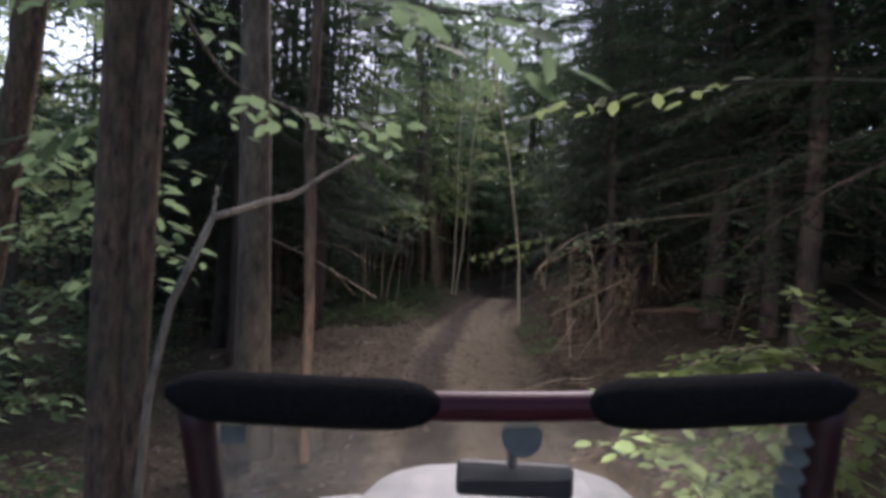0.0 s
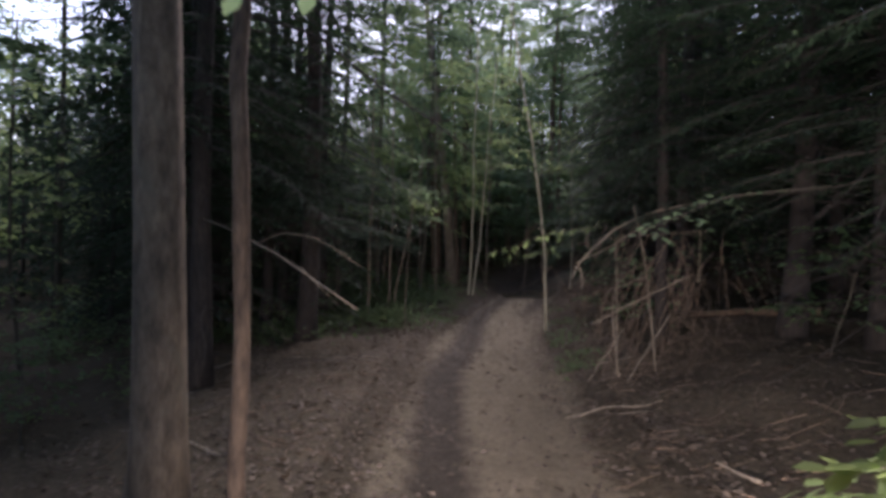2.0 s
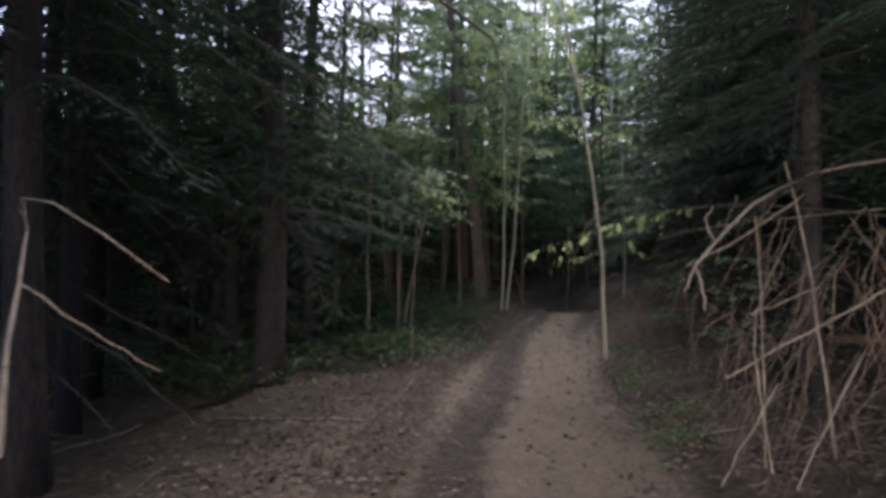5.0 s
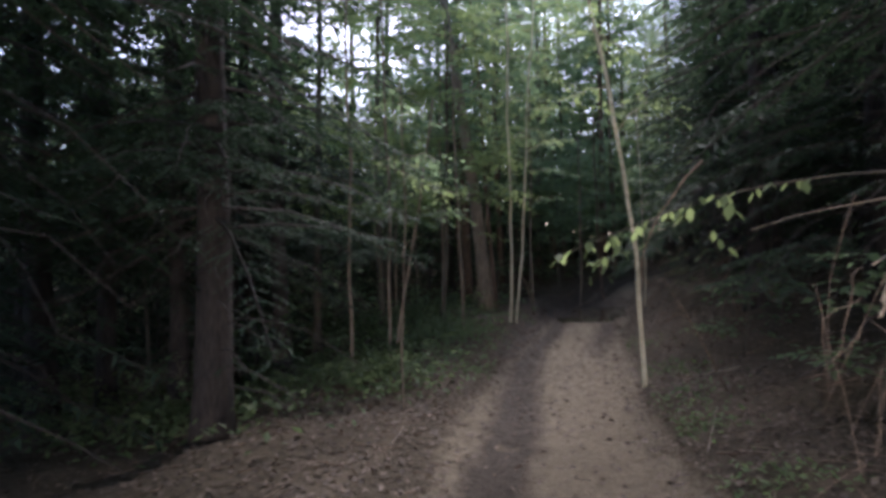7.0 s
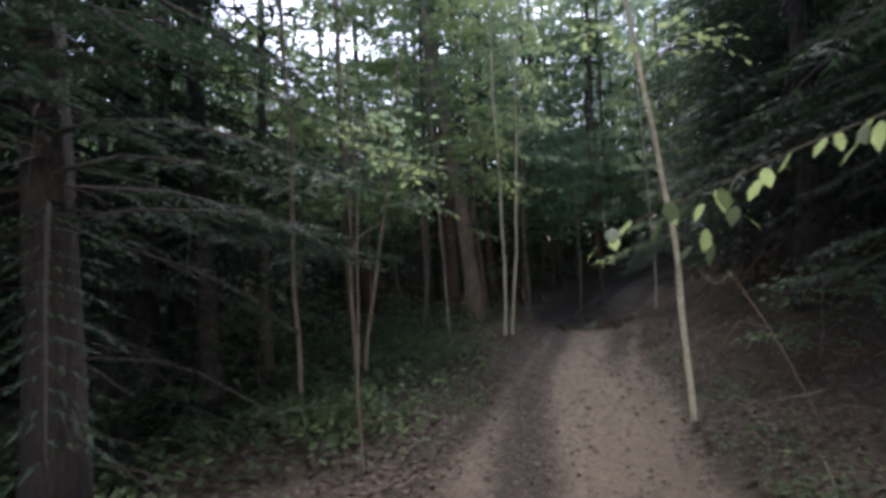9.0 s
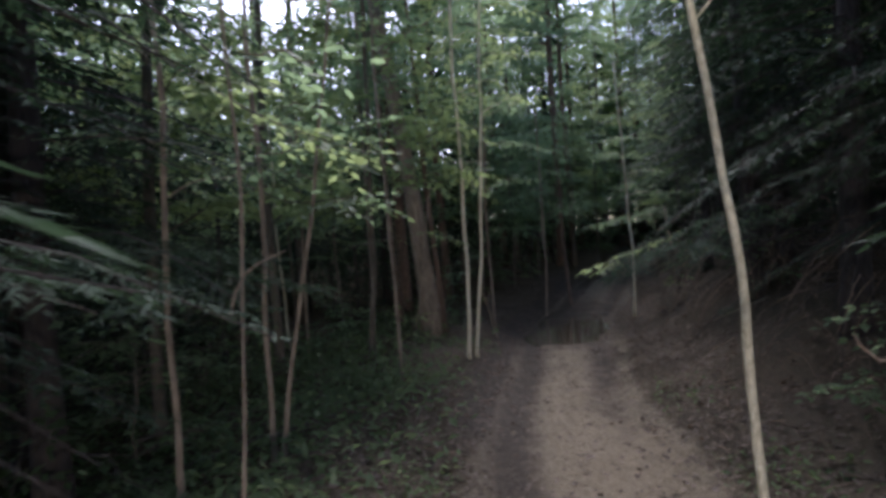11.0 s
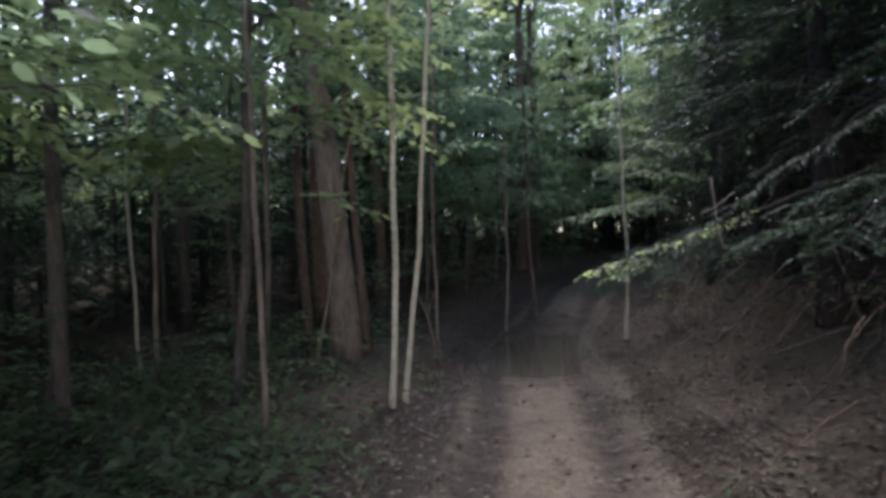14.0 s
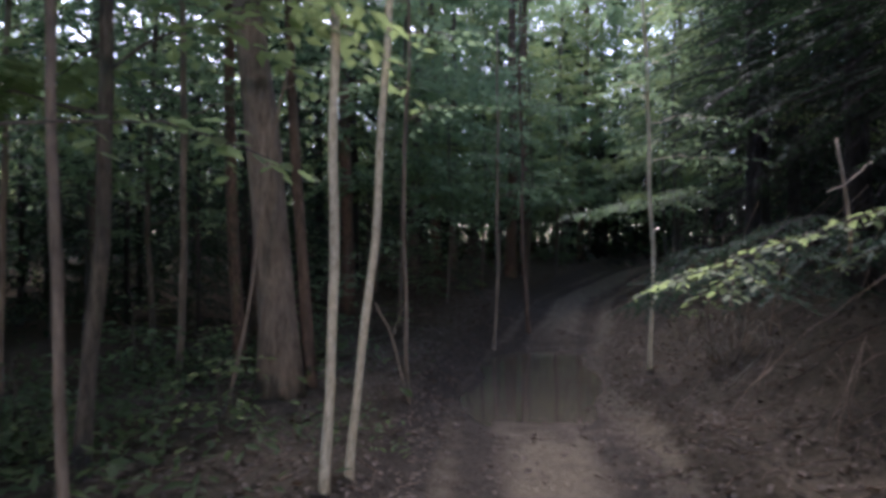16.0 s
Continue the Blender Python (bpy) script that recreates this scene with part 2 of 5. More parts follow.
def soil_material(name, kinds, rough=0.95):
    """Earth: two tones at two scales with crumbs and blots."""
    m, t, p, _ = nodes_of(name)
    a, b, c = kinds
    n1, n2, n3 = noise_node(t, 14, 9, rough=0.75), noise_node(t, 1.1, 5), noise_node(t, 70, 5, rough=0.8)
    r1 = ramp_node(t, a, b, 0.32, 0.68)
    t.links.new(n1.outputs[0], r1.inputs[0])
    r2 = ramp_node(t, (0, 0, 0), (0.8, 0.8, 0.8), 0.45, 0.7)
    t.links.new(n2.outputs[0], r2.inputs[0])
    col = mixed(t, r1.outputs[0], c, r2.outputs[0])
    r3 = ramp_node(t, (0.6, 0.6, 0.6), (1.3, 1.3, 1.3), 0.3, 0.7)
    t.links.new(n3.outputs[0], r3.inputs[0])
    col = mixed(t, col, r3.outputs[0], 1.0, "MULTIPLY")
    t.links.new(col, p.inputs["Base Color"])
    p.inputs["Roughness"].default_value = rough
    p.inputs["Specular IOR Level"].default_value = 0.12
    bumped(t, p, n1.outputs[0], 0.7, 0.05)
    return m


SOIL = soil_material("leaf_mould", ((0.048, 0.038, 0.025), (0.147, 0.118, 0.077), (0.078, 0.063, 0.041)))
v, f = sheet(grid_axis(-9, 9, 0.15, 420), grid_axis(-4, 42, 0.17, 420), height)
tagged(new("ground", mesh_of("ground", v, f, SOIL, True)), "brown forest floor of leaf mould under the trees", "ground", kind="structure")


def track_material():
    """Leaf mould at the rims, worn dirt between, soaked mud in the wheel lines; the mud tone also paints shade along
    the left bank.
    """
    m, t, p, _ = nodes_of("worn_track")
    at = t.nodes.new("ShaderNodeAttribute")
    at.attribute_name = "worn"
    sep = t.nodes.new("ShaderNodeSeparateColor")
    t.links.new(at.outputs["Color"], sep.inputs[0])
    n1, n2, n3 = noise_node(t, 14, 9, rough=0.75), noise_node(t, 1.1, 5), noise_node(t, 60, 5, rough=0.8)
    n4 = noise_node(t, 3.5, 7, rough=0.7)
    tones = []
    for a, b, c in (((0.048, 0.038, 0.025), (0.147, 0.118, 0.077), (0.078, 0.063, 0.041)), ((0.12, 0.099, 0.066), (0.325, 0.272, 0.186), (0.19, 0.157, 0.105)), ((0.036, 0.029, 0.021), (0.11, 0.088, 0.062), (0.062, 0.05, 0.036))):
        r = ramp_node(t, a, b, 0.32, 0.68)
        t.links.new(n1.outputs[0], r.inputs[0])
        tones.append(mixed(t, r.outputs[0], c, n2.outputs[0]))

    def ragged(channel, hard):
        mm = t.nodes.new("ShaderNodeMath")
        mm.operation = "MULTIPLY_ADD"
        mm.inputs[1].default_value, mm.inputs[2].default_value = 1.1, -0.55
        t.links.new(n4.outputs[0], mm.inputs[0])
        ad = t.nodes.new("ShaderNodeMath")
        t.links.new(mm.outputs[0], ad.inputs[0])
        t.links.new(channel, ad.inputs[1])
        r = ramp_node(t, (0, 0, 0), (1, 1, 1), 0.5 - hard, 0.5 + hard)
        t.links.new(ad.outputs[0], r.inputs[0])
        return r.outputs[0]

    col = mixed(t, tones[0], tones[1], ragged(sep.outputs[0], 0.22))
    wet_and_shade = ragged(sep.outputs[1], 0.25)
    col = mixed(t, col, tones[2], wet_and_shade)
    r3 = ramp_node(t, (0.6, 0.6, 0.6), (1.35, 1.35, 1.35), 0.3, 0.7)
    t.links.new(n3.outputs[0], r3.inputs[0])
    col = mixed(t, col, r3.outputs[0], 1.0, "MULTIPLY")
    t.links.new(col, p.inputs["Base Color"])
    rr = t.nodes.new("ShaderNodeMapRange")
    rr.inputs[3].default_value, rr.inputs[4].default_value = 0.95, 0.8
    p.inputs["Specular IOR Level"].default_value = 0.12
    t.links.new(wet_and_shade, rr.inputs[0])
    t.links.new(rr.outputs[0], p.inputs["Roughness"])
    both = t.nodes.new("ShaderNodeMath")
    t.links.new(n1.outputs[0], both.inputs[0])
    t.links.new(n4.outputs[0], both.inputs[1])
    bumped(t, p, both.outputs[0], 0.9, 0.09)
    return m


def track():
    """The strip that wheels have worn, a little proud of the ground and sunk at its rims."""
    ys = np.arange(-20, 70, 0.14)
    offs = np.r_[-1.75, np.linspace(-1.65, 1.65, 31), 1.75]
    Y, O = np.meshgrid(ys, offs, indexing="ij")
    k = (centre(Y + 0.3) - centre(Y - 0.3)) / 0.6
    ln = np.sqrt(1 + k * k)
    X2, Y2 = centre(Y) + O / ln, Y - O * k / ln
    Z = height(X2, Y2) + np.where(np.abs(O) > 1.7, -0.03, 0.012 + 0.012 * wobble(X2, Y2, 4.1, 3.0) + 0.009 * wobble(X2, Y2, 9.0, 1.0))
    v = np.stack([X2, Y2, Z], -1).reshape(-1, 3)
    n = len(offs)
    i = (np.arange(len(ys) - 1)[:, None] * n + np.arange(n - 1)[None]).ravel()
    me = mesh_of("forest_track", v, np.stack([i, i + 1, i + n + 1, i + n], 1), track_material(), True)
    worn = 1 - smooth(np.abs(O + 0.1 * np.sin(Y * 0.9)), 0.75 + 0.2 * smooth(Y, 19, 23), 1.5 - 0.1 * smooth(Y, 19, 23))
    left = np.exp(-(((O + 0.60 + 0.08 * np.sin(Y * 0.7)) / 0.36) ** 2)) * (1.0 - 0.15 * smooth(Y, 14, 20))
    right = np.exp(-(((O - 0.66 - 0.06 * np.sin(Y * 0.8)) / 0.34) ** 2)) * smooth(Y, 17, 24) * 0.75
    damp = (0.3 * smooth(Y, 17, 24) + 0.05 * smooth(Y, 32, 36)) * (1 - smooth(np.abs(O), 0.9, 1.5))
    pool = np.exp(-((Y - 30) / 4.5) ** 4) * np.exp(-((O / 1.25) ** 4)) * 0.75
    # mud at the foot of the left bank, with the bank's shadow painted in
    bank_shade = np.exp(-(((O + 1.12) / 0.26) ** 2)) * smooth(Y, 19, 22) * 1.35
    wet_and_shade = np.clip(np.maximum(np.maximum(np.maximum(left, right), bank_shade), np.maximum(pool, damp)), 0, 1)
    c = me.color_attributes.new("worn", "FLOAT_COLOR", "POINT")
    c.data.foreach_set("color", np.stack([worn, wet_and_shade, worn * 0, worn * 0 + 1], -1).astype(np.float32).ravel())
    tagged(new("forest_track", me), "narrow brown dirt track with dark muddy wheel ruts", "track", kind="structure")


track()

# puddle
m, t, p, _ = nodes_of("muddy_water")
p.inputs["Base Color"].default_value = (0.085, 0.072, 0.05, 1)
p.inputs["Roughness"].default_value = 0.07
nn = noise_node(t, 2.5, 2)
bumped(t, p, nn.outputs[0], 0.05, 0.01)
a = np.linspace(0, 2 * np.pi, 48, endpoint=False)
py = 29.8 + 3.6 * np.sin(a)
ring = [(x, y, 0.015) for x, y in zip(centre(py) + 0.1 + 1.1 * np.cos(a), py)]
tagged(new("puddle", mesh_of("puddle", ring, [tuple(range(48))], m)), "still muddy brown puddle across the track", "puddle", kind="structure")


# ---- trees ----
def ground_at(x, y):
    return float(height(x, y))


def stem(h, r0, r1, lean=(0, 0), bow=0.0, flare=1.35, n=14, rough=0.05, sides=10, sweep=0.0):
    """Trunk points and ring radii from the ground up."""
    s = np.linspace(0, 1, n) ** 1.25
    ph = rng.uniform(0, 6.28)
    x = lean[0] * s * h + sweep * h * s * s + bow * h * np.sin(s * np.pi) * math.cos(ph) + 0.003 * h * np.sin(s * 9 + ph)
    y = lean[1] * s * h + bow * h * np.sin(s * np.pi) * math.sin(ph) + 0.003 * h * np.cos(s * 8 + ph)
    if r0 < 0.06:  # young stems are crooked
        k = 0.012 * np.minimum(1, s * h / 0.6)
        x, y = x + k * (np.sin(s * h * 2.3 + ph * 2) + 0.6 * np.sin(s * h * 4.9 + ph)), y + k * np.cos(s * h * 2.7 + ph)
    pts = np.stack([x, y, s * h], 1)
    pts[0, 2] = -0.15
    rad = r0 + (r1 - r0) * s
    rad = rad * (1 + (flare - 1) * np.exp(-s * h / (r0 * 3.0)))
    ring = rad[:, None] * (1 + rng.normal(0, rough, (n, sides)))
    return pts, ring


def along_stem(pts, z):
    return np.array([np.interp(z, pts[:, 2], pts[:, k]) for k in range(3)])


def hemlock_sprays(tub, pts, h, r_of, z0, reach, count, twig=0.42, strip=0.2, droop=0.35, keep=1.0, wood=True, gap=0.14):
    """Feathery flat sprays: limb, side twigs, needle strips on the twigs."""
    B, A, N, L, W = [], [], [], [], []
    for i in range(count):
        q = (i + rng.uniform(0, 1)) / count
        z = z0 + (h * 0.985 - z0) * q
        o = along_stem(pts, z)
        az = i * 2.4 + rng.normal(0, 0.4)
        ln = reach * (1 - q) ** 0.7 * rng.uniform(0.65, 1.15) + 0.3
        d = np.array([math.cos(az), math.sin(az), rng.uniform(-0.15, 0.2)])
        k = max(4, int(ln / 0.5))
        s = np.linspace(0, 1, k)
        limb = o + d * (s * ln)[:, None]
        limb[:, 2] -= droop * ln * s**2 * rng.uniform(0.6, 1.3)
        if wood:
            tub.add(limb, np.linspace(max(0.009, r_of * 0.11 * (1 - q) + 0.006), 0.004, k), 3, False)
        side = unit(np.cross(d, (0, 0, 1)))
        st = strip * (1 + 2.4 * q)
        nt = max(3, int(ln / (gap * (1 + 2.2 * q))))
        for j in range(nt):
            if rng.uniform() > keep:
                continue
            u = 0.12 + 0.88 * (j + rng.uniform(0, 1)) / nt
            p0 = np.array([np.interp(u, s, limb[:, c]) for c in range(3)])
            sg = 1 if j % 2 else -1
            tl = twig * (1.15 - 0.75 * u) * rng.uniform(0.6, 1.3) * (0.6 + 0.25 * ln)
            td = unit(side * sg + d * rng.uniform(0.5, 1.0) + np.array([0, 0, rng.uniform(-0.45, 0.1)]))
            ns = max(2, int(tl / (st * 0.42)))
            uu = (np.arange(ns) + 0.5) / ns
            base = p0 + td * (uu * tl)[:, None]
            base[:, 2] -= 0.25 * tl * uu**2
            ts = unit(np.cross(td, (0, 0, 1)))
            sg2 = np.where(np.arange(ns) % 2 == 0, 1.0, -1.0)[:, None]
            ad = unit(td * 0.9 + ts * sg2 * rng.uniform(0.3, 1.0, (ns, 1)) + np.array([0, 0, -0.25]))
            B.append(base), A.append(ad)
            N.append(np.tile([0, 0, 1.0], (ns, 1)) + rng.normal(0, 0.3, (ns, 3)))
            L.append(st * rng.uniform(0.8, 1.6, ns)), W.append(st * rng.uniform(0.2, 0.32, ns))
    return spikes_at(np.concatenate(B), np.concatenate(A), unit(np.concatenate(N)), np.concatenate(L), np.concatenate(W))


def leaf_sprays(tub, limbs, leaf=0.085, pitch=0.055, twig=0.45, gap=0.16, flat=0.35, hang=0.2):
    """Layered leafy twigs on limbs; limbs: (points, radii)."""
    B, A, N, L, W = [], [], [], [], []
    for pts, rad in limbs:
        tub.add(pts, rad, 3, False)
        seg = np.linalg.norm(np.diff(pts, axis=0), axis=1)
        acc = np.r_[0, np.cumsum(seg)]
        ln = acc[-1]
        nt = max(2, int(ln / gap))
        for j in range(nt):
            u = ln * (0.2 + 0.8 * (j + rng.uniform(0, 1)) / nt)
            p0 = np.array([np.interp(u, acc, pts[:, c]) for c in range(3)])
            d = unit(pts[min(len(pts) - 1, np.searchsorted(acc, u))] - pts[max(0, np.searchsorted(acc, u) - 1)])
            side = unit(np.cross(d, (0, 0, 1)) + 1e-6)
            sg = 1 if j % 2 else -1
            td = unit(side * sg * rng.uniform(0.5, 1.1) + d * rng.uniform(0.2, 0.9) + np.array([0, 0, rng.uniform(-0.3, 0.25)]))
            tl = twig * rng.uniform(0.5, 1.3)
            ns = max(2, int(tl / pitch))
            uu = (np.arange(ns) + 0.6) / ns
            base = p0 + td * (uu * tl)[:, None]
            base[:, 2] -= 0.18 * tl * uu**2
            ts = unit(np.cross(td, (0, 0, 1)))
            sg2 = np.where(np.arange(ns) % 2 == 0, 1.0, -1.0)[:, None]
            ad = unit(td * 0.7 + ts * sg2 * rng.uniform(0.4, 1.0, (ns, 1)) + np.array([0, 0, -hang]) + rng.normal(0, 0.15, (ns, 3)))
            B.append(base), A.append(ad)
            N.append(np.tile([0, 0, 1.0], (ns, 1)) + rng.normal(0, flat, (ns, 3)))
            sz = leaf * rng.uniform(0.7, 1.35, ns)
            L.append(sz), W.append(sz * rng.uniform(0.45, 0.62, ns))
    return leaves_at(np.concatenate(B), np.concatenate(A), unit(np.concatenate(N)), np.concatenate(L), np.concatenate(W))


def limb_from(o, az, ln, rise, r, n=6, curl=0.25):
    s = np.linspace(0, 1, n)
    d = np.array([math.cos(az), math.sin(az), 0])
    p = o + d * (s * ln)[:, None]
    p[:, 2] += rise * ln * s - curl * ln * s**2
    p[1:-1] += rng.normal(0, 0.03 * ln, (n - 2, 3))
    return p, np.linspace(r, 0.004, n)


def tree_thing(name, trunk, tub, leaves, barkm, leafm, label, category, group="", crown="crown"):
    ob = new(name)
    part("trunk", trunk.mesh("trunk", barkm), barkm, ob)
    if tub.v:
        tagged(part("limbwork", tub.mesh("limbwork", barkm), barkm, ob), kind="stuff")
    if leaves is not None:
        tagged(part(crown, quads_mesh(crown, leaves, leaves.shape[1], leafm), leafm, ob), kind="stuff")
    return tagged(ob, label, category, group)


def hemlock(h=14, r=0.16, z0=1.8, reach=2.6, count=120, dead=14, name="hemlock", label="dark hemlock tree with drooping feathery green branches", strip=0.18, keep=1.0, lean=(0, 0), gap=0.1):
    tub = Tubes()
    pts, ring = stem(h, r, 0.02, lean=lean, bow=0.004)
    trunk = Tubes().add(pts, ring, 10)
    for i in range(dead):
        o = along_stem(pts, rng.uniform(0.5, z0 + 1.2))
        az = rng.uniform(0, 6.28)
        p, rad = limb_from(o, az, rng.uniform(0.5, 1.9), rng.uniform(-0.4, 0.15), rng.uniform(0.005, 0.012), 6, 0.35)
        tub.add(p, rad, 4, False)
    lv = hemlock_sprays(tub, pts, h, r, z0, reach, count, strip=strip, keep=keep, gap=gap)
    return tree_thing(name, trunk, tub, lv, BARK_HEMLOCK, NEEDLE, label, "tree", "hemlocks of the wood")


def broadleaf(h=17, r=0.15, z0=6.0, reach=3.0, limbs=22, leaf=0.13, barkm=None, leafm=None, name="broadleaf_tree", label="tall slender forest tree with a high leafy green crown", lean=(0, 0), pitch=0.085, gap=0.085, low=0, group="tall trees of the wood", bow=0.008, twig=0.9, full=False, sweep=0.0):
    tub = Tubes()
    pts, ring = stem(h, r, min(0.025, r * 0.5), lean=lean, bow=bow, sweep=sweep, n=26 if r < 0.06 else 14)
    trunk = Tubes().add(pts, ring, 10)
    ls = []
    for i in range(limbs):
        q = (i + rng.uniform(0, 1)) / limbs
        z = z0 + (h * 0.97 - z0) * q
        az = i * 2.4 + rng.normal(0, 0.5)
        ln = reach * rng.uniform(0.55, 1.1) * (1 - 0.55 * q)
        ls.append(limb_from(along_stem(pts, z), az, ln, rng.uniform(0.1, 0.7), max(0.01, r * 0.3 * (1 - q)), 7))
    for i in range(low):
        ls.append(limb_from(along_stem(pts, rng.uniform(1.6, z0)), rng.uniform(0, 6.28), rng.uniform(0.6, 1.7), rng.uniform(0, 0.3), 0.011, 6))
    lv = leaf_sprays(tub, ls, leaf, pitch, twig, gap)
    if full:
        lv = rounded(lv)
    return tree_thing(name, trunk, tub, lv, barkm or BARK_POLE, leafm or LEAF, label, "tree", group)


def place(ob, x, y, turn=0.0, size=1.0, sink=0.0):
    ob.matrix_basis = Matrix.Translation((x, y, ground_at(x, y) - sink)) @ Matrix.Rotation(turn, 4, "Z") @ Matrix.Scale(size, 4)
    return ob


def repeat(ob, x, y, turn, size, group=""):
    c = copy_thing(ob, Matrix.Identity(4))
    return place(c, x, y, turn, size)


placed = []


def take(x, y):
    placed.append((x, y))
    return x, y


def put(ob, x, y, turn=0.0, size=1.0):
    take(x, y)
    return place(ob, x, y, turn, size)


# trees that stand close to the track
put(broadleaf(13, 0.073, 5, 2.6, 16, 0.11, BARK_BROWN, LEAF, "broadleaf_tree", "rough brown furrowed trunk with moss beside the track", low=3), -1.27, 2.22)
put(broadleaf(12, 0.058, 5, 2.2, 12, 0.11, BARK_BROWN, LEAF, "broadleaf_tree", "second rough brown stem grown against the mossy trunk", lean=(0.004, 0)), -1.18, 2.25)
put(broadleaf(13, 0.10, 6, 2.6, 14, 0.13, BARK_BROWN, LEAF, "broadleaf_tree", "dark mossy trunk leaning over the forest floor", lean=(0.14, 0)), -3.3, 3.6)
put(broadleaf(20, 0.172, 8, 3.2, 22, 0.14, BARK_GREY, LEAF, "broadleaf_tree", "thick smooth grey beech trunk beside the track", lean=(-0.012, 0), bow=0.002), -2.35, 6.12)
put(broadleaf(15, 0.058, 7, 2.0, 14, 0.12, BARK_ORANGE, LEAF, "broadleaf_tree", "thin orange-brown trunk next to the grey beech", lean=(0.004, 0), bow=0.003), -1.755, 6.05)
put(hemlock(15, 0.15, 3.2, 2.6, 150, 26, label="dark hemlock with bare dead lower branches", strip=0.08, gap=0.07), -4.3, 10.6)
put(hemlock(15, 0.2, 2.2, 2.1, 170, 40, strip=0.065, gap=0.065), -4.2, 14.7)
put(hemlock(13, 0.13, 1.6, 2.2, 150, 16, strip=0.08, gap=0.065), -5.8, 16.6)
for x, y, h in ((-5.0, 18.4, 15), (-6.7, 14.4, 16), (-6.3, 19.8, 15), (-7.4, 17.2, 16)):
    put(hemlock(h, 0.15, 2.4, 2.2, 120, 10, strip=0.08, gap=0.08), x, y)
put(hemlock(13, 0.12, 2.6, 1.9, 130, 24, strip=0.08, gap=0.07, label="dark hemlock with bare dead lower branches"), -5.4, 12.4)
put(broadleaf(18, 0.20, 6.0, 3.2, 26, 0.17, BARK_TAN, LEAF, "broadleaf_tree", "big brown trunk leaning over young saplings", lean=(-0.125, 0.02), bow=0.003), -2.43, 26.6)


rng = np.random.default_rng(77)


def sapling(h, r, z0, limbs, reach, barkm, leafm, label, lean=(0, 0), bow=0.01, leaf=0.09, pitch=0.07, group="young saplings", sweep=0.0):
    return broadleaf(h, r, z0, reach, limbs, leaf, barkm, leafm, "sapling", label, lean, pitch, 0.09, 0, group, bow, 0.6, True, sweep)


PALE = "slender pale-barked sapling standing beside the track"
THIN = "thin grey sapling with sparse layered leaves"
put(sapling(8.0, 0.036, 3.6, 9, 1.1, BARK_PALE, LEAF_LIGHT, "slender pale sapling leaning at the track's edge", (-0.06, -0.03), 0.0, sweep=-0.096), 0.74, 17.9)
put(sapling(7.5, 0.028, 3.0, 11, 1.2, BARK_TAN, LEAF, "slender light-brown sapling beside the track", (-0.03, 0), 0.006), -2.6, 22.7)
put(sapling(9.0, 0.036, 4.2, 12, 1.3, BARK_PALE, LEAF_LIGHT, PALE, (0.0, 0), 0.005), -1.6, 24.0)
put(sapling(8.5, 0.033, 4.0, 12, 1.3, BARK_PALE, LEAF_LIGHT, PALE, (0.065, 0), 0.005), -1.47, 24.4)
put(sapling(6.5, 0.024, 2.8, 10, 1.1, BARK_TAN, LEAF, THIN, (0.0, 0)), -1.13, 26.9)
put(sapling(6.0, 0.032, 2.6, 12, 1.3, BARK_PALE, LEAF, THIN, (-0.03, 0)), 2.15, 28.5)
put(sapling(7.0, 0.05, 3.0, 12, 1.5, BARK_ORANGE, LEAF, THIN, (-0.03, 0)), 1.25, 33.3)
put(sapling(6.0, 0.035, 2.8, 10, 1.3, BARK_TAN, LEAF, THIN), 0.36, 31.8)
put(sapling(7.0, 0.03, 2.3, 7, 1.1, BARK_TAN, LEAF, "straight light-brown sapling with layered leaves", (0.0, 0), 0.004, 0.075), -3.67, 18.05)
crook = put(sapling(4.4, 0.0125, 3.2, 3, 0.5, BARK_TAN, LEAF, "crooked pale sapling with a forked top", (0.01, 0), 0.03), -2.45, 16.2)
fork = Tubes().add([(0.02, 0, 1.9), (0.05, 0.01, 2.02), (0.1, 0.02, 2.1), (0.17, 0.03, 2.15), (0.3, 0.04, 2.2)], [0.009, 0.008, 0.007, 0.005, 0.003], 6)
part("fork", fork.mesh("fork", BARK_TAN), BARK_TAN, crook)
put(sapling(7.5, 0.032, 2.6, 7, 1.1, BARK_TAN, LEAF, "slender light-brown sapling beside the track", (-0.01, 0), 0.0), -3.42, 19.5)
put(sapling(4.6, 0.028, 2.2, 7, 0.9, BARK_TAN, LEAF, "light-brown sapling leaning away from its neighbour", (0.17, 0), 0.01), -3.36, 19.45)
put(sapling(8.0, 0.03, 2.6, 12, 1.3, BARK_PALE, LEAF, THIN, (-0.04, 0), 0.012), -5.62, 26.95)
put(broadleaf(13, 0.085, 4.0, 2.2, 16, 0.14, BARK_BROWN, LEAF, "broadleaf_tree", "dark brown trunk standing behind the big leaning tree", lean=(-0.03, 0)), -3.3, 28.2)
put(broadleaf(9, 0.07, 4.0, 1.6, 10, 0.13, BARK_ORANGE, LEAF, "broadleaf_tree", "reddish-brown trunk close behind the big leaning tree", lean=(-0.06, 0)), -2.24, 26.95)
put(sapling(7.0, 0.035, 2.6, 11, 1.3, BARK_TAN, LEAF, THIN, (0.0, 0), 0.01), -4.95, 25.9)
put(sapling(9.0, 0.045, 3.0, 12, 1.4, BARK_TAN, LEAF, THIN, (0.0, 0), 0.005), -3.9, 27.6)
put(sapling(3.2, 0.02, 3.0, 1, 0.3, BARK_TAN, LEAF, "thin dead pole leaning against the big trunk", (0.16, 0.0), 0.0), -2.72, 25.6)

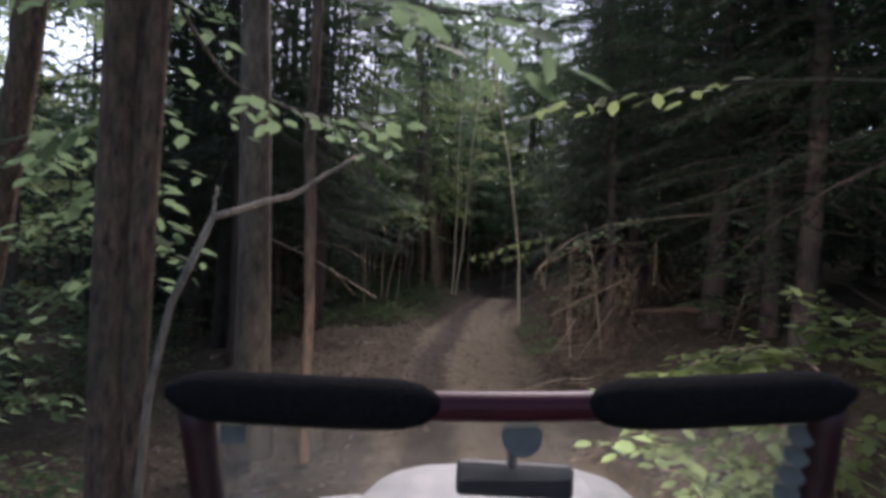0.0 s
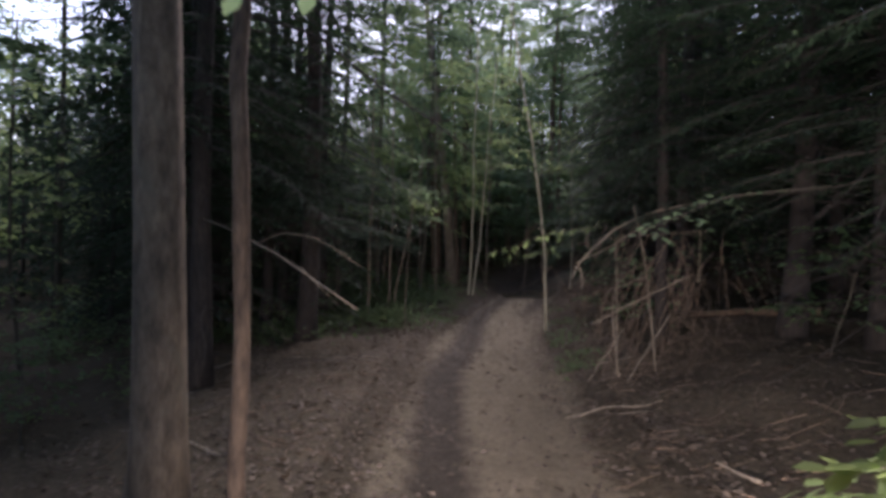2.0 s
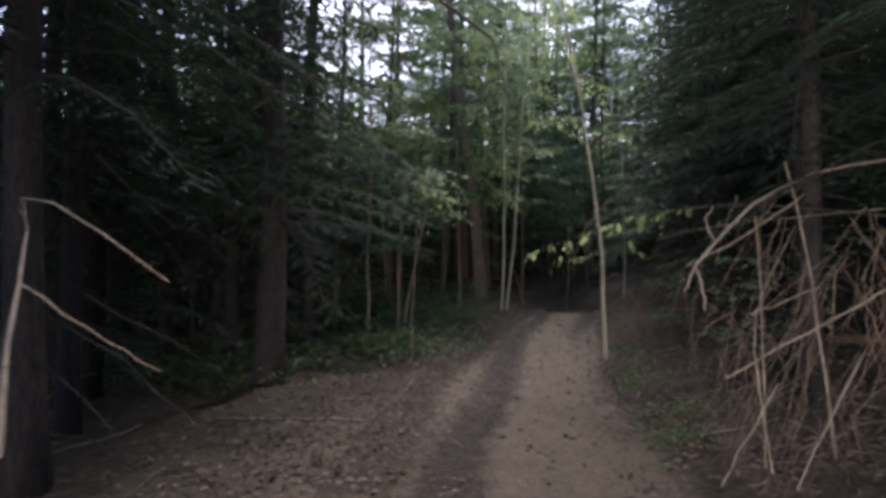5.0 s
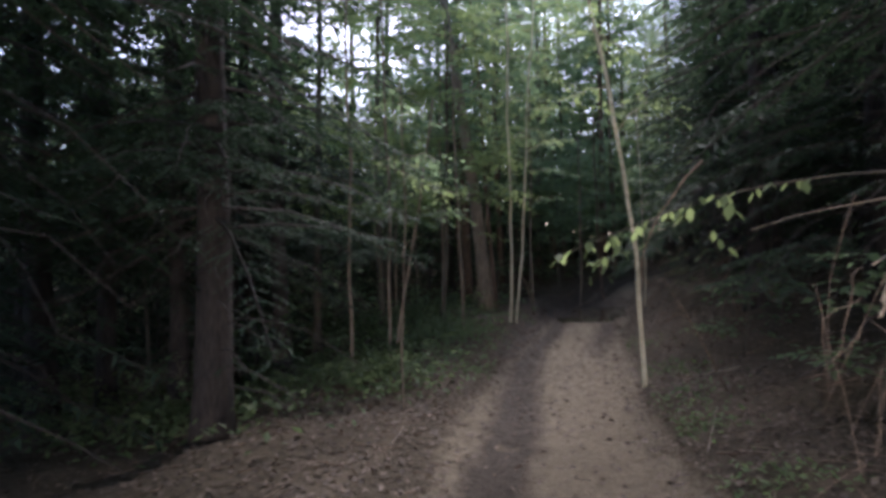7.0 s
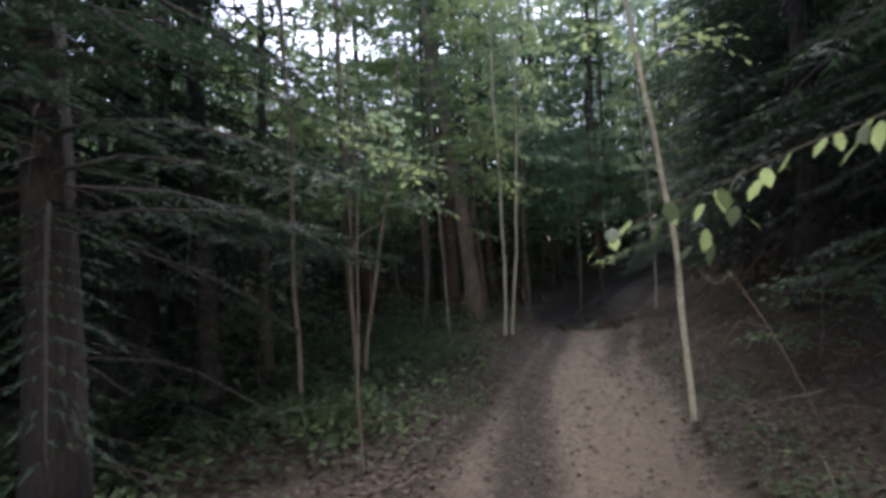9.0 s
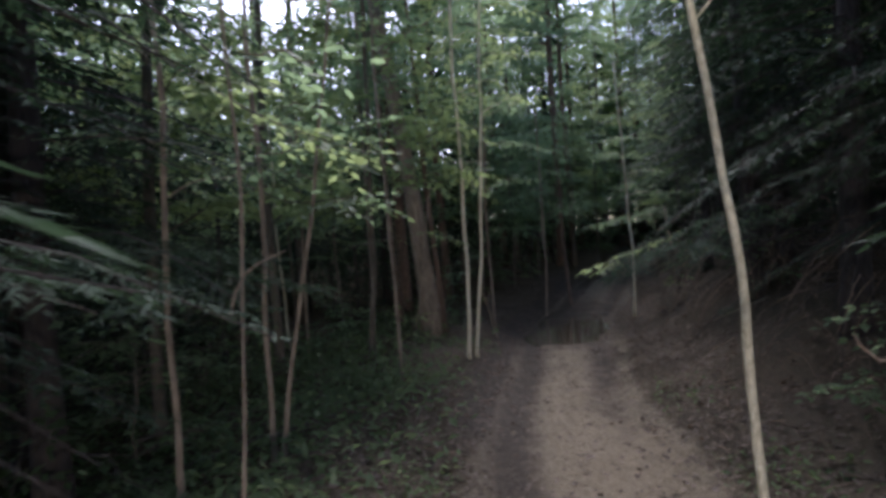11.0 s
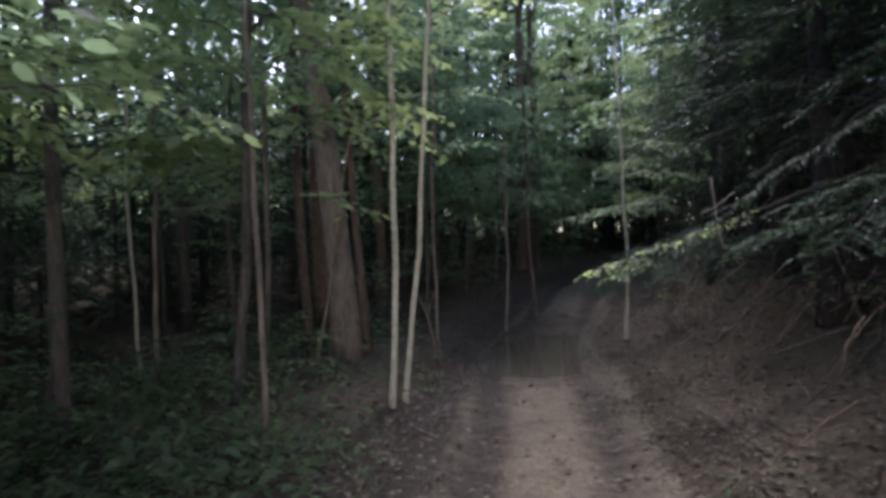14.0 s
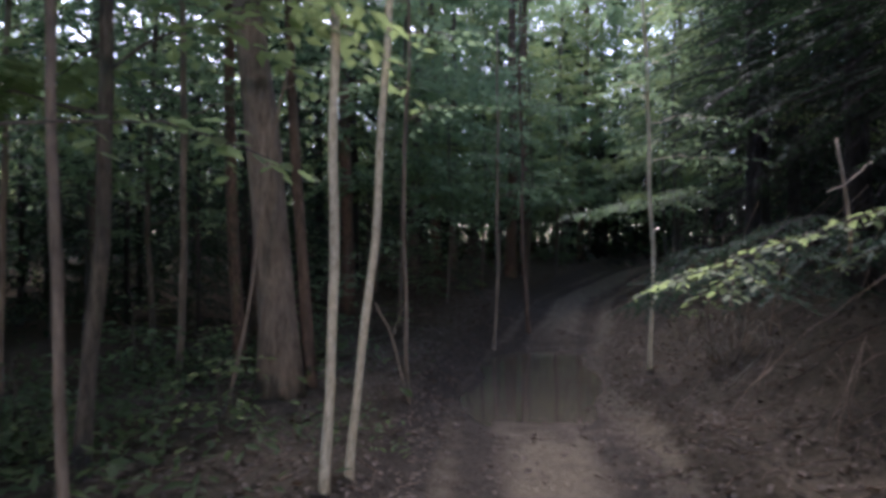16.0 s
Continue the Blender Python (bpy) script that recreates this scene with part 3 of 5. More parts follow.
# hemlock wall on the bank side
for x, y, h, r, z0, reach in ((4.1, 8.9, 15, 0.14, 2.0, 2.6), (4.4, 10.8, 15, 0.13, 2.8, 3.6), (4.0, 12.2, 15, 0.17, 2.0, 2.6), (3.5, 16.6, 15, 0.15, 2.0, 2.9), (4.6, 6.2, 15, 0.16, 2.7, 2.6), (3.1, 21.0, 14, 0.16, 2.3, 2.5), (3.4, 24.7, 13, 0.13, 2.4, 2.2), (4.6, 27.8, 14, 0.17, 2.6, 2.4), (5.6, 32.0, 13, 0.15, 2.6, 2.4), (4.2, 18.8, 15, 0.15, 1.6, 2.9), (4.1, 23.0, 13, 0.13, 2.3, 2.5), (4.5, 25.9, 14, 0.15, 2.2, 2.2), (4.4, 30.2, 13, 0.13, 3.0, 2.0)):
    put(hemlock(h, r, z0, reach, 170, 110 if y > 20 else 40, strip=0.075, gap=0.075), x, y)

put(hemlock(13, 0.1, 2.9, 2.1, 150, 30, strip=0.075, gap=0.075, lean=(-0.05, 0), label="slim hemlock trunk with bare dead lower twigs"), 2.35, 13.1)
put(hemlock(14, 0.18, 5.0, 1.9, 100, 8, strip=0.25, gap=0.14, label="tall dark hemlock rising behind the bend of the track"), 2.2, 48.0)
put(broadleaf(20, 0.18, 8.5, 3.0, 26, 0.165, BARK_BROWN, LEAF, "broadleaf_tree", "tall dark trunk with a high crown inside the bend", lean=(0.004, 0), pitch=0.072, gap=0.075), 1.72, 40.0)
put(broadleaf(18, 0.13, 9.0, 2.4, 22, 0.165, BARK_BROWN, LEAF, "broadleaf_tree", "slimmer dark trunk beside the tall one inside the bend", lean=(-0.006, 0), pitch=0.072, gap=0.075), 2.3, 40.7)

# the rest of the wood: near trees full, far trees with larger leaves
near_h = [hemlock(15, 0.15, 1.0, 2.5, 110, 10, strip=0.16), hemlock(12, 0.12, 0.8, 2.2, 95, 8, strip=0.16), hemlock(17, 0.18, 2.4, 2.7, 110, 14, strip=0.16)]
near_b = [broadleaf(17, 0.12, 3.6, 2.6, 28, 0.165, pitch=0.072, gap=0.075), broadleaf(19, 0.16, 5, 3.0, 28, 0.165, BARK_BROWN, pitch=0.072, gap=0.075), broadleaf(15, 0.09, 2.6, 2.3, 28, 0.16, BARK_POLE, LEAF_LIGHT, pitch=0.072, gap=0.075)]
near_s = [broadleaf(6, 0.035, 1.2, 1.5, 18, 0.11, BARK_POLE, LEAF, "sapling", THIN, (0.03, 0), 0.08, 0.1, 0, "young saplings", 0.02, 0.6), broadleaf(5, 0.03, 0.8, 1.4, 16, 0.11, BARK_POLE, LEAF_LIGHT, "sapling", THIN, (-0.03, 0), 0.08, 0.1, 0, "young saplings", 0.02, 0.6), broadleaf(8, 0.045, 1.8, 1.6, 20, 0.12, BARK_PALE, LEAF, "sapling", THIN, (0.0, 0.02), 0.085, 0.1, 0, "young saplings", 0.015, 0.6)]
far_h = [hemlock(15, 0.15, 1.0, 2.6, 40, 4, strip=0.45, gap=0.16), hemlock(12, 0.12, 0.8, 2.4, 36, 4, strip=0.45, gap=0.16)]
far_b = [broadleaf(17, 0.12, 4, 2.8, 18, 0.34, pitch=0.18, gap=0.17), broadleaf(16, 0.10, 2.5, 2.6, 18, 0.32, BARK_POLE, LEAF_LIGHT, pitch=0.18, gap=0.17), broadleaf(19, 0.15, 6, 3.0, 18, 0.34, BARK_BROWN, pitch=0.18, gap=0.17)]
far_s = [broadleaf(6, 0.04, 0.6, 1.7, 16, 0.24, BARK_POLE, LEAF, "sapling", THIN, (0.03, 0), 0.15, 0.17, 0, "young saplings", 0.02, 0.7), broadleaf(8, 0.05, 1.0, 1.8, 18, 0.25, BARK_POLE, LEAF_LIGHT, "sapling", THIN, (0, 0.02), 0.15, 0.17, 0, "young saplings", 0.02, 0.7)]
fresh = {id(o) for o in near_h + near_b + near_s + far_h + far_b + far_s}
pick = np.random.default_rng(21)


def plant(kinds, x, y, size):
    ob = kinds[pick.integers(len(kinds))]
    if id(ob) in fresh:
        fresh.discard(id(ob))
        place(ob, x, y, pick.uniform(0, 6.28), size)
    else:
        repeat(ob, x, y, pick.uniform(0, 6.28), size)
    take(x, y)


def clear(x, y, gap):
    return all((x - a) ** 2 + (y - b) ** 2 > gap * gap for a, b in placed)


for x, y in ((-3.4, 29.5), (-2.6, 33.5), (-1.2, 37.5), (-0.6, 41.5), (-4.6, 23.2), (-5.2, 20.6), (8.2, 40.5), (-6.4, 30.5), (-5.4, 35.5), (-3.8, 41), (12.5, 46), (7, 52), (-0.5, 47), (4.2, 56), (-0.5, 56), (6.5, 61), (-3.5, 52), (9.4, 45.5), (7.6, 41.6), (5.0, 47.6), (4.2, 51.5), (1.5, 51), (7.4, 56.0), (9.8, 60.5), (5.6, 60.0), (8.5, 63.0), (12.0, 63.5), (10.4, 66.5), (6.8, 66.0), (13.5, 68.0)):
    plant(near_b, x, y, pick.uniform(0.85, 1.1))
for x, y in ((-6.6, 13.6), (-7.6, 16.2), (-6.2, 18.9), (-9.4, 18.0), (5.6, 14.4), (6.3, 17.6), (5.9, 22.6), (7.6, 20.2), (6.9, 25.4), (5.4, 11.6), (8.0, 28.5), (7.0, 33.5)):
    plant(near_h, x, y, pick.uniform(0.95, 1.15))
# rows below zero stand unseen behind the start and close off light there
for row in range(-3, 23):
    for col in range(-11, 12):
        x, y = col * 3.1 + pick.uniform(-1.3, 1.3), row * 3.1 + pick.uniform(-1.3, 1.3)
        s = x - float(centre(y))
        if (-5.0 < s < 0 and 7 < y < 25) or (0 < s < 4.4 and 5 < y < 34) or (y < 0 and abs(s) > 13) or (abs(s) < 4.0 and 34 < y < 46) or abs(s) < 2.4 or not clear(x, y, 1.5) or (y < 5 and abs(s) < 4.0):
            continue
        close = abs(s) < 8 and 0 < y < 38
        if s > 0:
            hem = 0.75 if y < 34 and s < 12 else 0.35
        else:
            hem = 0.5 if (6 < y < 19 and s < -3.5) or s < -6.5 else 0.25
        w = pick.uniform()
        if w < hem:
            plant(near_h if close else far_h, x, y, pick.uniform(0.6, 0.9) if s < -6.5 else pick.uniform(0.8, 1.15))
        elif w < hem + (1 - hem) * (0.45 if s > 0 or y < 18 else 0.36):
            plant(near_b if close else far_b, x, y, pick.uniform(0.85, 1.15))
        else:
            plant(near_s if close else far_s, x, y, pick.uniform(0.7, 1.3))
# taller crowns that close the wood beyond the bend
for i, (x, y, size) in enumerate(((1.2, 48.6, 1.15), (2.6, 54.0, 1.2), (0.2, 53.2, 1.2), (6.3, 49.4, 1.1), (8.4, 53.5, 1.15), (11.8, 56.5, 1.1), (12.6, 50.6, 1.1), (14.2, 53.0, 1.1), (10.8, 43.4, 1.05))):
    repeat(near_b[i % 2], x, y, 2.4 * i, size)
    take(x, y)
# layered young trees between the tall trunks ahead
mid_s = [broadleaf(7, 0.045, 1.9, 2.1, 24, 0.142, BARK_POLE, LEAF, "sapling", THIN, (0.02, 0), 0.078, 0.09, 0, "young saplings", 0.02, 0.8), broadleaf(9, 0.055, 2.3, 2.2, 26, 0.147, BARK_POLE, LEAF_LIGHT, "sapling", THIN, (-0.02, 0), 0.078, 0.09, 0, "young saplings", 0.015, 0.8)]
fresh |= {id(o) for o in mid_s}
for x, y in ((2.2, 39.2), (0.6, 37.2), (-0.4, 35.0), (3.4, 41.2), (5.6, 36.4), (-1.4, 32.6), (1.6, 41.6), (4.8, 45.6), (6.4, 39.2), (3.0, 46.4), (-2.2, 36.0), (4.6, 49.5), (1.4, 48.0), (6.4, 48.2)):
    plant(mid_s, x, y, pick.uniform(0.75, 1.05))
low_h = [hemlock(6, 0.06, 0.4, 1.6, 60, 4, label="young dark green hemlock under the tall trees", strip=0.13, gap=0.1)]
fresh |= {id(low_h[0])}
for k in range(70):
    y, s = pick.uniform(16, 40), -pick.uniform(6.0, 15.0)
    x = s + float(centre(y))
    if clear(x, y, 1.1):
        plant(low_h, x, y, pick.uniform(0.6, 1.2))
for k in range(64):
    x, y = pick.uniform(-6, 22), pick.uniform(47, 72)
    if (y > 59 or abs(x - float(centre(y))) > 2.2) and clear(x, y, 1.0):
        plant(low_h, x, y, pick.uniform(0.7, 1.2))
for k in range(340):
    y = pick.uniform(24, 60)
    x = pick.uniform(-16, 16)
    s = x - float(centre(y))
    if abs(s) < 2.0 or (abs(s) < 5.0 and 28 < y < 47) or (0 < s < 3.5 and y < 33) or not clear(x, y, 1.35) or (s < -6 and pick.uniform() < 0.65):
        continue
    plant(mid_s if pick.uniform() < 0.75 or y < 38 else far_h, x, y, pick.uniform(0.7, 1.2))

for ob in near_h + near_b + near_s + far_h + far_b + far_s:
    if id(ob) in fresh:
        plant([ob], pick.uniform(-20, -9), pick.uniform(2, 30), 1.0)

# low undergrowth
def shrub(h, n, leaf, leafm, label):
    tub, ls, trunk = Tubes(), [], Tubes()
    p, rad = limb_from(np.zeros(3), 0.3, 0.25 * h, 3.2, 0.012, 6, 0.1)
    p[0, 2] = -0.05
    trunk.add(p, rad, 5)
    for i in range(n):
        q = rng.uniform(0.25, 1)
        o = p[0] * (1 - q) + p[-1] * q
        ls.append(limb_from(o, rng.uniform(0, 6.28), rng.uniform(0.3, 0.8) * h * 0.6, rng.uniform(0.1, 0.8), 0.006, 5))
    lv = leaf_sprays(tub, ls, leaf, leaf * 0.7, 0.35, 0.11)
    ob = new("shrub")
    part("stem", trunk.mesh("stem", BARK_POLE), BARK_POLE, ob)
    tagged(part("limbwork", tub.mesh("limbwork", BARK_POLE), BARK_POLE, ob), kind="stuff")
    tagged(part("leaves", quads_mesh("leaves", lv, 4, leafm), leafm, ob), kind="stuff")
    return tagged(ob, label, "shrub", "undergrowth of the wood")


low = [shrub(1.0, 12, 0.1, LEAF, "low leafy green shrub on the forest floor"), shrub(1.7, 18, 0.11, LEAF, "waist-high leafy green shrub under the trees"), shrub(0.7, 10, 0.09, LEAF_LIGHT, "small light green seedling bush on the ground")]
fresh |= {id(o) for o in low}
for k in range(150):
    y = pick.uniform(4, 46)
    s = pick.choice([-1, 1], p=[0.72, 0.28]) * (1.9 + pick.gamma(1.6, 2.6))
    if (y < 8 and abs(s) < 3) or (-4.2 < s < 0 and 7 < y < 22) or (0 < s < 2.6):
        continue
    x = float(centre(y)) + s
    plant(low, x, y, pick.uniform(0.6, 1.3))

# distant woods
# low band of dark needles, added to put shade between the far trunks
n = 60000
base = np.stack([pick.uniform(-45, 45, n), pick.uniform(24, 62, n), np.zeros(n)], 1)
base = base[(np.abs(base[:, 0] - centre(base[:, 1])) > 8) | (base[:, 1] > 46)]
n = len(base)
base[:, 2] = height(base[:, 0], base[:, 1]) + pick.beta(1, 2.2, n) * 8
leaf_v = spikes_at(base, unit(pick.normal(0, 1, (n, 3)) * (1, 1, 0.4)), unit(pick.normal(0, 1, (n, 3)) + (0, 0, 0.6)), pick.uniform(0.16, 0.4, n), pick.uniform(0.08, 0.2, n))
tagged(new("far_thicket", quads_mesh("far_thicket", leaf_v, 3, NEEDLE)), "band of dark green needles that deepens the shade behind the trunks", "thicket", kind="stuff")

n = 190000
# a fifth goes all round, mostly unseen, added to block low sky light
ang = np.where(pick.uniform(0, 1, n) < 0.8, pick.uniform(-1.2, 1.2, n), pick.uniform(-math.pi, math.pi, n))
dist = pick.uniform(36, 64, n)
hz = np.where(pick.uniform(0, 1, n) < 0.3, pick.uniform(0, 7, n), np.where(ang < -0.12, pick.beta(0.9, 2.0, n) * 19, pick.beta(1.0, 1.3, n) * 24))
base = np.stack([np.sin(ang) * dist, 20 + np.cos(ang) * dist, np.zeros(n)], 1)
base[:, 2] = height(base[:, 0], base[:, 1]) + hz
leaf_v = spikes_at(base, unit(pick.normal(0, 1, (n, 3)) * (1, 1, 0.5)), unit(pick.normal(0, 1, (n, 3)) + (0, 0, 1.0)), pick.uniform(0.26, 0.55, n), pick.uniform(0.17, 0.32, n))
tagged(new("far_woods", quads_mesh("far_woods", leaf_v, 3, LEAF)), "dense green leaves of the woods far behind", "woods", kind="stuff")


# ---- dead branches, twigs and leafy boughs by the track ----
def bent(pts, r0, r1, n=8):
    """A smooth run of points through a few corners, with radii."""
    pts = np.asarray(pts, float)
    acc = np.r_[0, np.cumsum(np.linalg.norm(np.diff(pts, axis=0), axis=1))]
    u = np.linspace(0, acc[-1], n)
    p = np.stack([np.interp(u, acc, pts[:, k]) for k in range(3)], 1)
    p[1:-1] = 0.25 * p[:-2] + 0.5 * p[1:-1] + 0.25 * p[2:]
    p[1:-1] += rng.normal(0, 0.006, (n - 2, 3))
    return p, np.linspace(r0, r1, n)


def branch_part(name, parent, runs, mat=DEADWOOD, sides=6):
    tub = Tubes()
    for pts, r0, r1 in runs:
        p, rad = bent(pts, r0, r1)
        tub.add(p, rad, sides)
    return part(name, tub.mesh(name, mat), mat, parent)


pile = tagged(new("brush_pile"), "tangle of bare pale dead branches on the bank", "dead branches")
for pts, r0, r1 in (
    ([(0.97, 11.03, 1.12), (1.6, 11.27, 1.44), (2.4, 11.66, 1.8)], 0.0072, 0.0111),
    ([(0.73, 11.21, 1.92), (1.16, 11.47, 2.11), (1.78, 11.9, 2.5)], 0.0052, 0.0104),
    ([(1.57, 11.74, 2.75), (1.79, 11.76, 1.84), (1.95, 11.67, 0.4)], 0.0078, 0.0143),
    ([(1.31, 11.59, 2.3), (1.34, 11.49, 1.56), (1.38, 11.49, 0.35)], 0.0059, 0.0084),
    ([(1.73, 11.96, 2.24), (1.29, 11.58, 1.54), (1.28, 11.48, 1.22), (1.4, 11.39, 0.35)], 0.0059, 0.0091),
    ([(1.45, 11.05, 0.35), (2.12, 11.62, 1.25)], 0.0078, 0.0117),
    ([(0.95, 11.05, 0.35), (1.45, 11.45, 1.02)], 0.0065, 0.0091),
    ([(1.2, 11.3, 1.55), (1.75, 11.5, 1.75)], 0.0046, 0.0065),
):
    branch_part("dead_branch", pile, [(pts, r0, r1)])
for i in range(150):
    top = np.array([2.05 + rng.normal(0, 0.5), 11.85 + rng.normal(0, 0.5), rng.uniform(0.6, 2.5)])
    turn = rng.normal(-2.2, 1.0)
    ln = rng.uniform(0.4, 1.5)
    foot = top + np.array([math.cos(turn) * ln * 0.5, math.sin(turn) * ln * 0.4, -ln * rng.uniform(0.5, 1.1)])
    foot[2] = max(foot[2], ground_at(foot[0], foot[1]) + 0.01)
    mid = (top + foot) / 2 + rng.normal(0, 0.07, 3) + np.array([0, 0, rng.uniform(0.02, 0.2)])
    branch_part("dead_branch", pile, [([foot, mid, top], 0.0015, rng.uniform(0.003, 0.006))], TWIG, 4)


def lying(name, label, x, y, length, turn, r, mat=DEADWOOD):
    d = np.array([math.cos(turn), math.sin(turn)])
    s = np.linspace(-0.5, 0.5, 7) * length
    pts = [(x + d[0] * k, y + d[1] * k, ground_at(x + d[0] * k, y + d[1] * k) + r * 0.6) for k in s]
    tub = Tubes().add(pts, np.linspace(r, r * 0.5, 7) * rng.uniform(0.85, 1.15, 7), 6)
    return tagged(new(name, tub.mesh(name, mat)), label, "fallen branch", "fallen branches")


lying("fallen_branch", "pale fallen branch lying on the bank beside the track", 1.2, 10.45, 1.2, 0.1, 0.02)
lying("fallen_branch", "pale fallen branch lying on the bank beside the track", 1.35, 10.2, 0.8, 0.35, 0.014)
for i in range(26):
    y = rng.uniform(4, 34)
    s = rng.choice([-1, 1]) * rng.uniform(1.5, 5)
    lying("fallen_branch", "thin dead branch lying on brown leaf litter", float(centre(y)) + s, y, rng.uniform(0.5, 1.8), rng.uniform(0, 3.1), rng.uniform(0.008, 0.025))
log = lying("fallen_log", "dark fallen log lying among the undergrowth", -4.6, 19.6, 3.0, 0.55, 0.10, BARK_POLE)
log["category"] = "log"
lying("fallen_log", "dark mossy log on the forest floor", 4.2, 14.6, 2.4, 2.4, 0.11, BARK_BROWN)["category"] = "log"


def bare_bough(label, runs, mat=DEADWOOD):
    """A dead bough of a bank tree: one stem with forks."""
    ob = tagged(new("dead_bough"), label, "branch")
    for n, (pts, r0, r1) in enumerate(runs):
        branch_part("stem" if n == 0 else "fork", ob, [(pts, r0, r1)], mat)
    return ob


bare_bough("pale bare vine curving up from a trunk", [
    ([(-1.03, 1.91, ground_at(-1.03, 1.91)), (-1.03, 1.91, 1.2), (-1.03, 1.91, 1.83), (-1.03, 1.91, 1.99), (-0.95, 1.97, 2.18), (-0.89, 2.03, 2.33)], 0.014, 0.012),
    ([(-0.89, 2.03, 2.33), (-0.75, 2.09, 2.38), (-0.58, 2.21, 2.49), (-0.49, 2.32, 2.58)], 0.012, 0.007),
    ([(-0.89, 2.03, 2.33), (-0.89, 2.05, 2.43)], 0.008, 0.004)])
bare_bough("bare dead branch reaching out of a hemlock", [
    ([(-4.25, 10.5, 2.35), (-3.3, 9.5, 2.2), (-2.5, 8.6, 1.97), (-1.9, 7.9, 1.83), (-1.32, 7.26, 1.61)], 0.009, 0.006),
    ([(-2.9, 9.05, 2.08), (-2.35, 8.4, 2.22), (-1.8, 8.0, 2.14), (-1.5, 8.1, 1.9)], 0.004, 0.002),
    ([(-2.1, 8.15, 1.88), (-1.95, 8.4, 1.65), (-1.85, 8.6, 1.5)], 0.004, 0.002)])
bare_bough("forked dead stick leaning on a pale sapling", [
    ([(-1.1, 26.85, ground_at(-1.1, 26.85)), (-1.28, 26.49, 1.01), (-1.42, 25.89, 1.41)], 0.016, 0.01),
    ([(-1.28, 26.49, 1.01), (-1.16, 26.49, 1.36)], 0.008, 0.004)])
bare_bough("broken pale branch hanging from a hemlock on the bank", [
    ([(3.0, 12.6, 2.9), (2.0, 12.1, 2.75), (1.3, 11.6, 2.45), (0.93, 11.25, 2.1), (0.76, 11.11, 1.91)], 0.016, 0.011),
    ([(0.76, 11.11, 1.91), (0.68, 11.05, 1.72)], 0.01, 0.006),
    ([(0.76, 11.11, 1.91), (0.82, 11.12, 1.76), (0.83, 11.07, 1.59)], 0.01, 0.006),
    ([(0.93, 11.25, 2.1), (0.86, 11.32, 2.27), (0.95, 11.4, 2.36)], 0.008, 0.005)])
bare_bough("pale bare twig sticking out of a hemlock", [
    ([(2.9, 12.8, 2.45), (1.9, 12.9, 2.35), (1.15, 13.0, 2.25), (0.75, 12.9, 2.12)], 0.007, 0.003)])
bare_bough("pale dead twigs standing out from a hemlock trunk", [
    ([(2.3, 24.6, 1.9), (1.76, 23.8, 1.95), (1.73, 23.77, 2.33), (1.72, 23.87, 2.65)], 0.016, 0.008),
    ([(1.54, 23.68, 2.28), (1.73, 23.77, 2.36), (1.96, 23.87, 2.5)], 0.006, 0.006)])
bare_bough("curled pale dead twigs at the track's edge", [
    ([(1.5, 16.6, ground_at(1.5, 16.6)), (1.0, 16.3, 1.2), (0.7, 16.18, 1.67)], 0.009, 0.006),
    ([(0.7, 16.18, 1.67), (0.56, 16.17, 1.56), (0.46, 16.16, 1.71)], 0.009, 0.005),
    ([(1.0, 16.3, 1.2), (0.7, 16.1, 1.3), (0.55, 16.05, 1.1)], 0.005, 0.003)], TWIG)
bare_bough("dark bare hemlock limb drooping over the track", [
    ([(-4.2, 10.6, 5.2), (-2.4, 9.9, 4.6), (-1.66, 9.68, 3.78), (-1.07, 9.76, 3.64), (-0.62, 9.82, 3.21)], 0.022, 0.008),
    ([(-1.36, 9.72, 3.71), (-1.14, 9.64, 3.23), (-1.04, 9.66, 2.99)], 0.007, 0.003),
    ([(-0.62, 9.82, 3.21), (-0.53, 9.93, 2.88)], 0.006, 0.003)], BARK_HEMLOCK)
roots = tagged(new("brush_pile"), "curled bundle of pale dead twigs on the bank", "dead branches")
for i in range(26):
    turn = rng.uniform(0, 6.28)
    o = np.array([2.75 + rng.normal(0, 0.12), 27.5 + rng.normal(0, 0.15), 0.4])
    o[2] = ground_at(o[0], o[1])
    d = np.array([math.cos(turn), math.sin(turn), 0]) * rng.uniform(0.15, 0.45)
    tall = rng.uniform(0.25, 0.7)
    branch_part("dead_branch", roots, [([o, o + d * 0.8 + (0, 0, tall), o + d * 1.4 + (0, 0, tall * 0.75), o + d * 1.2 + (0, 0, tall * 0.3)], 0.011, 0.005)], DEADWOOD, 5)
for dx, dy, tall in ((0.1, 0.1, 1.9), (0.35, 0.3, 1.7), (-0.1, 0.2, 1.3), (0.5, 0.0, 1.5)):
    o = np.array([2.75 + dx, 27.5 + dy, 0.0])
    o[2] = ground_at(o[0], o[1])
    branch_part("dead_branch", roots, [([o, o + (dx * 0.4, 0.1, tall * 0.6), o + (dx * 1.2 + 0.2, 0.0, tall)], 0.013, 0.005)], TWIG, 5)
    branch_part("dead_branch", roots, [([o + (dx * 0.4, 0.1, tall * 0.6), o + (dx * 0.4 + 0.35, 0.0, tall * 0.8), o + (dx + 0.5, 0.0, tall * 0.7)], 0.008, 0.004)], TWIG, 5)


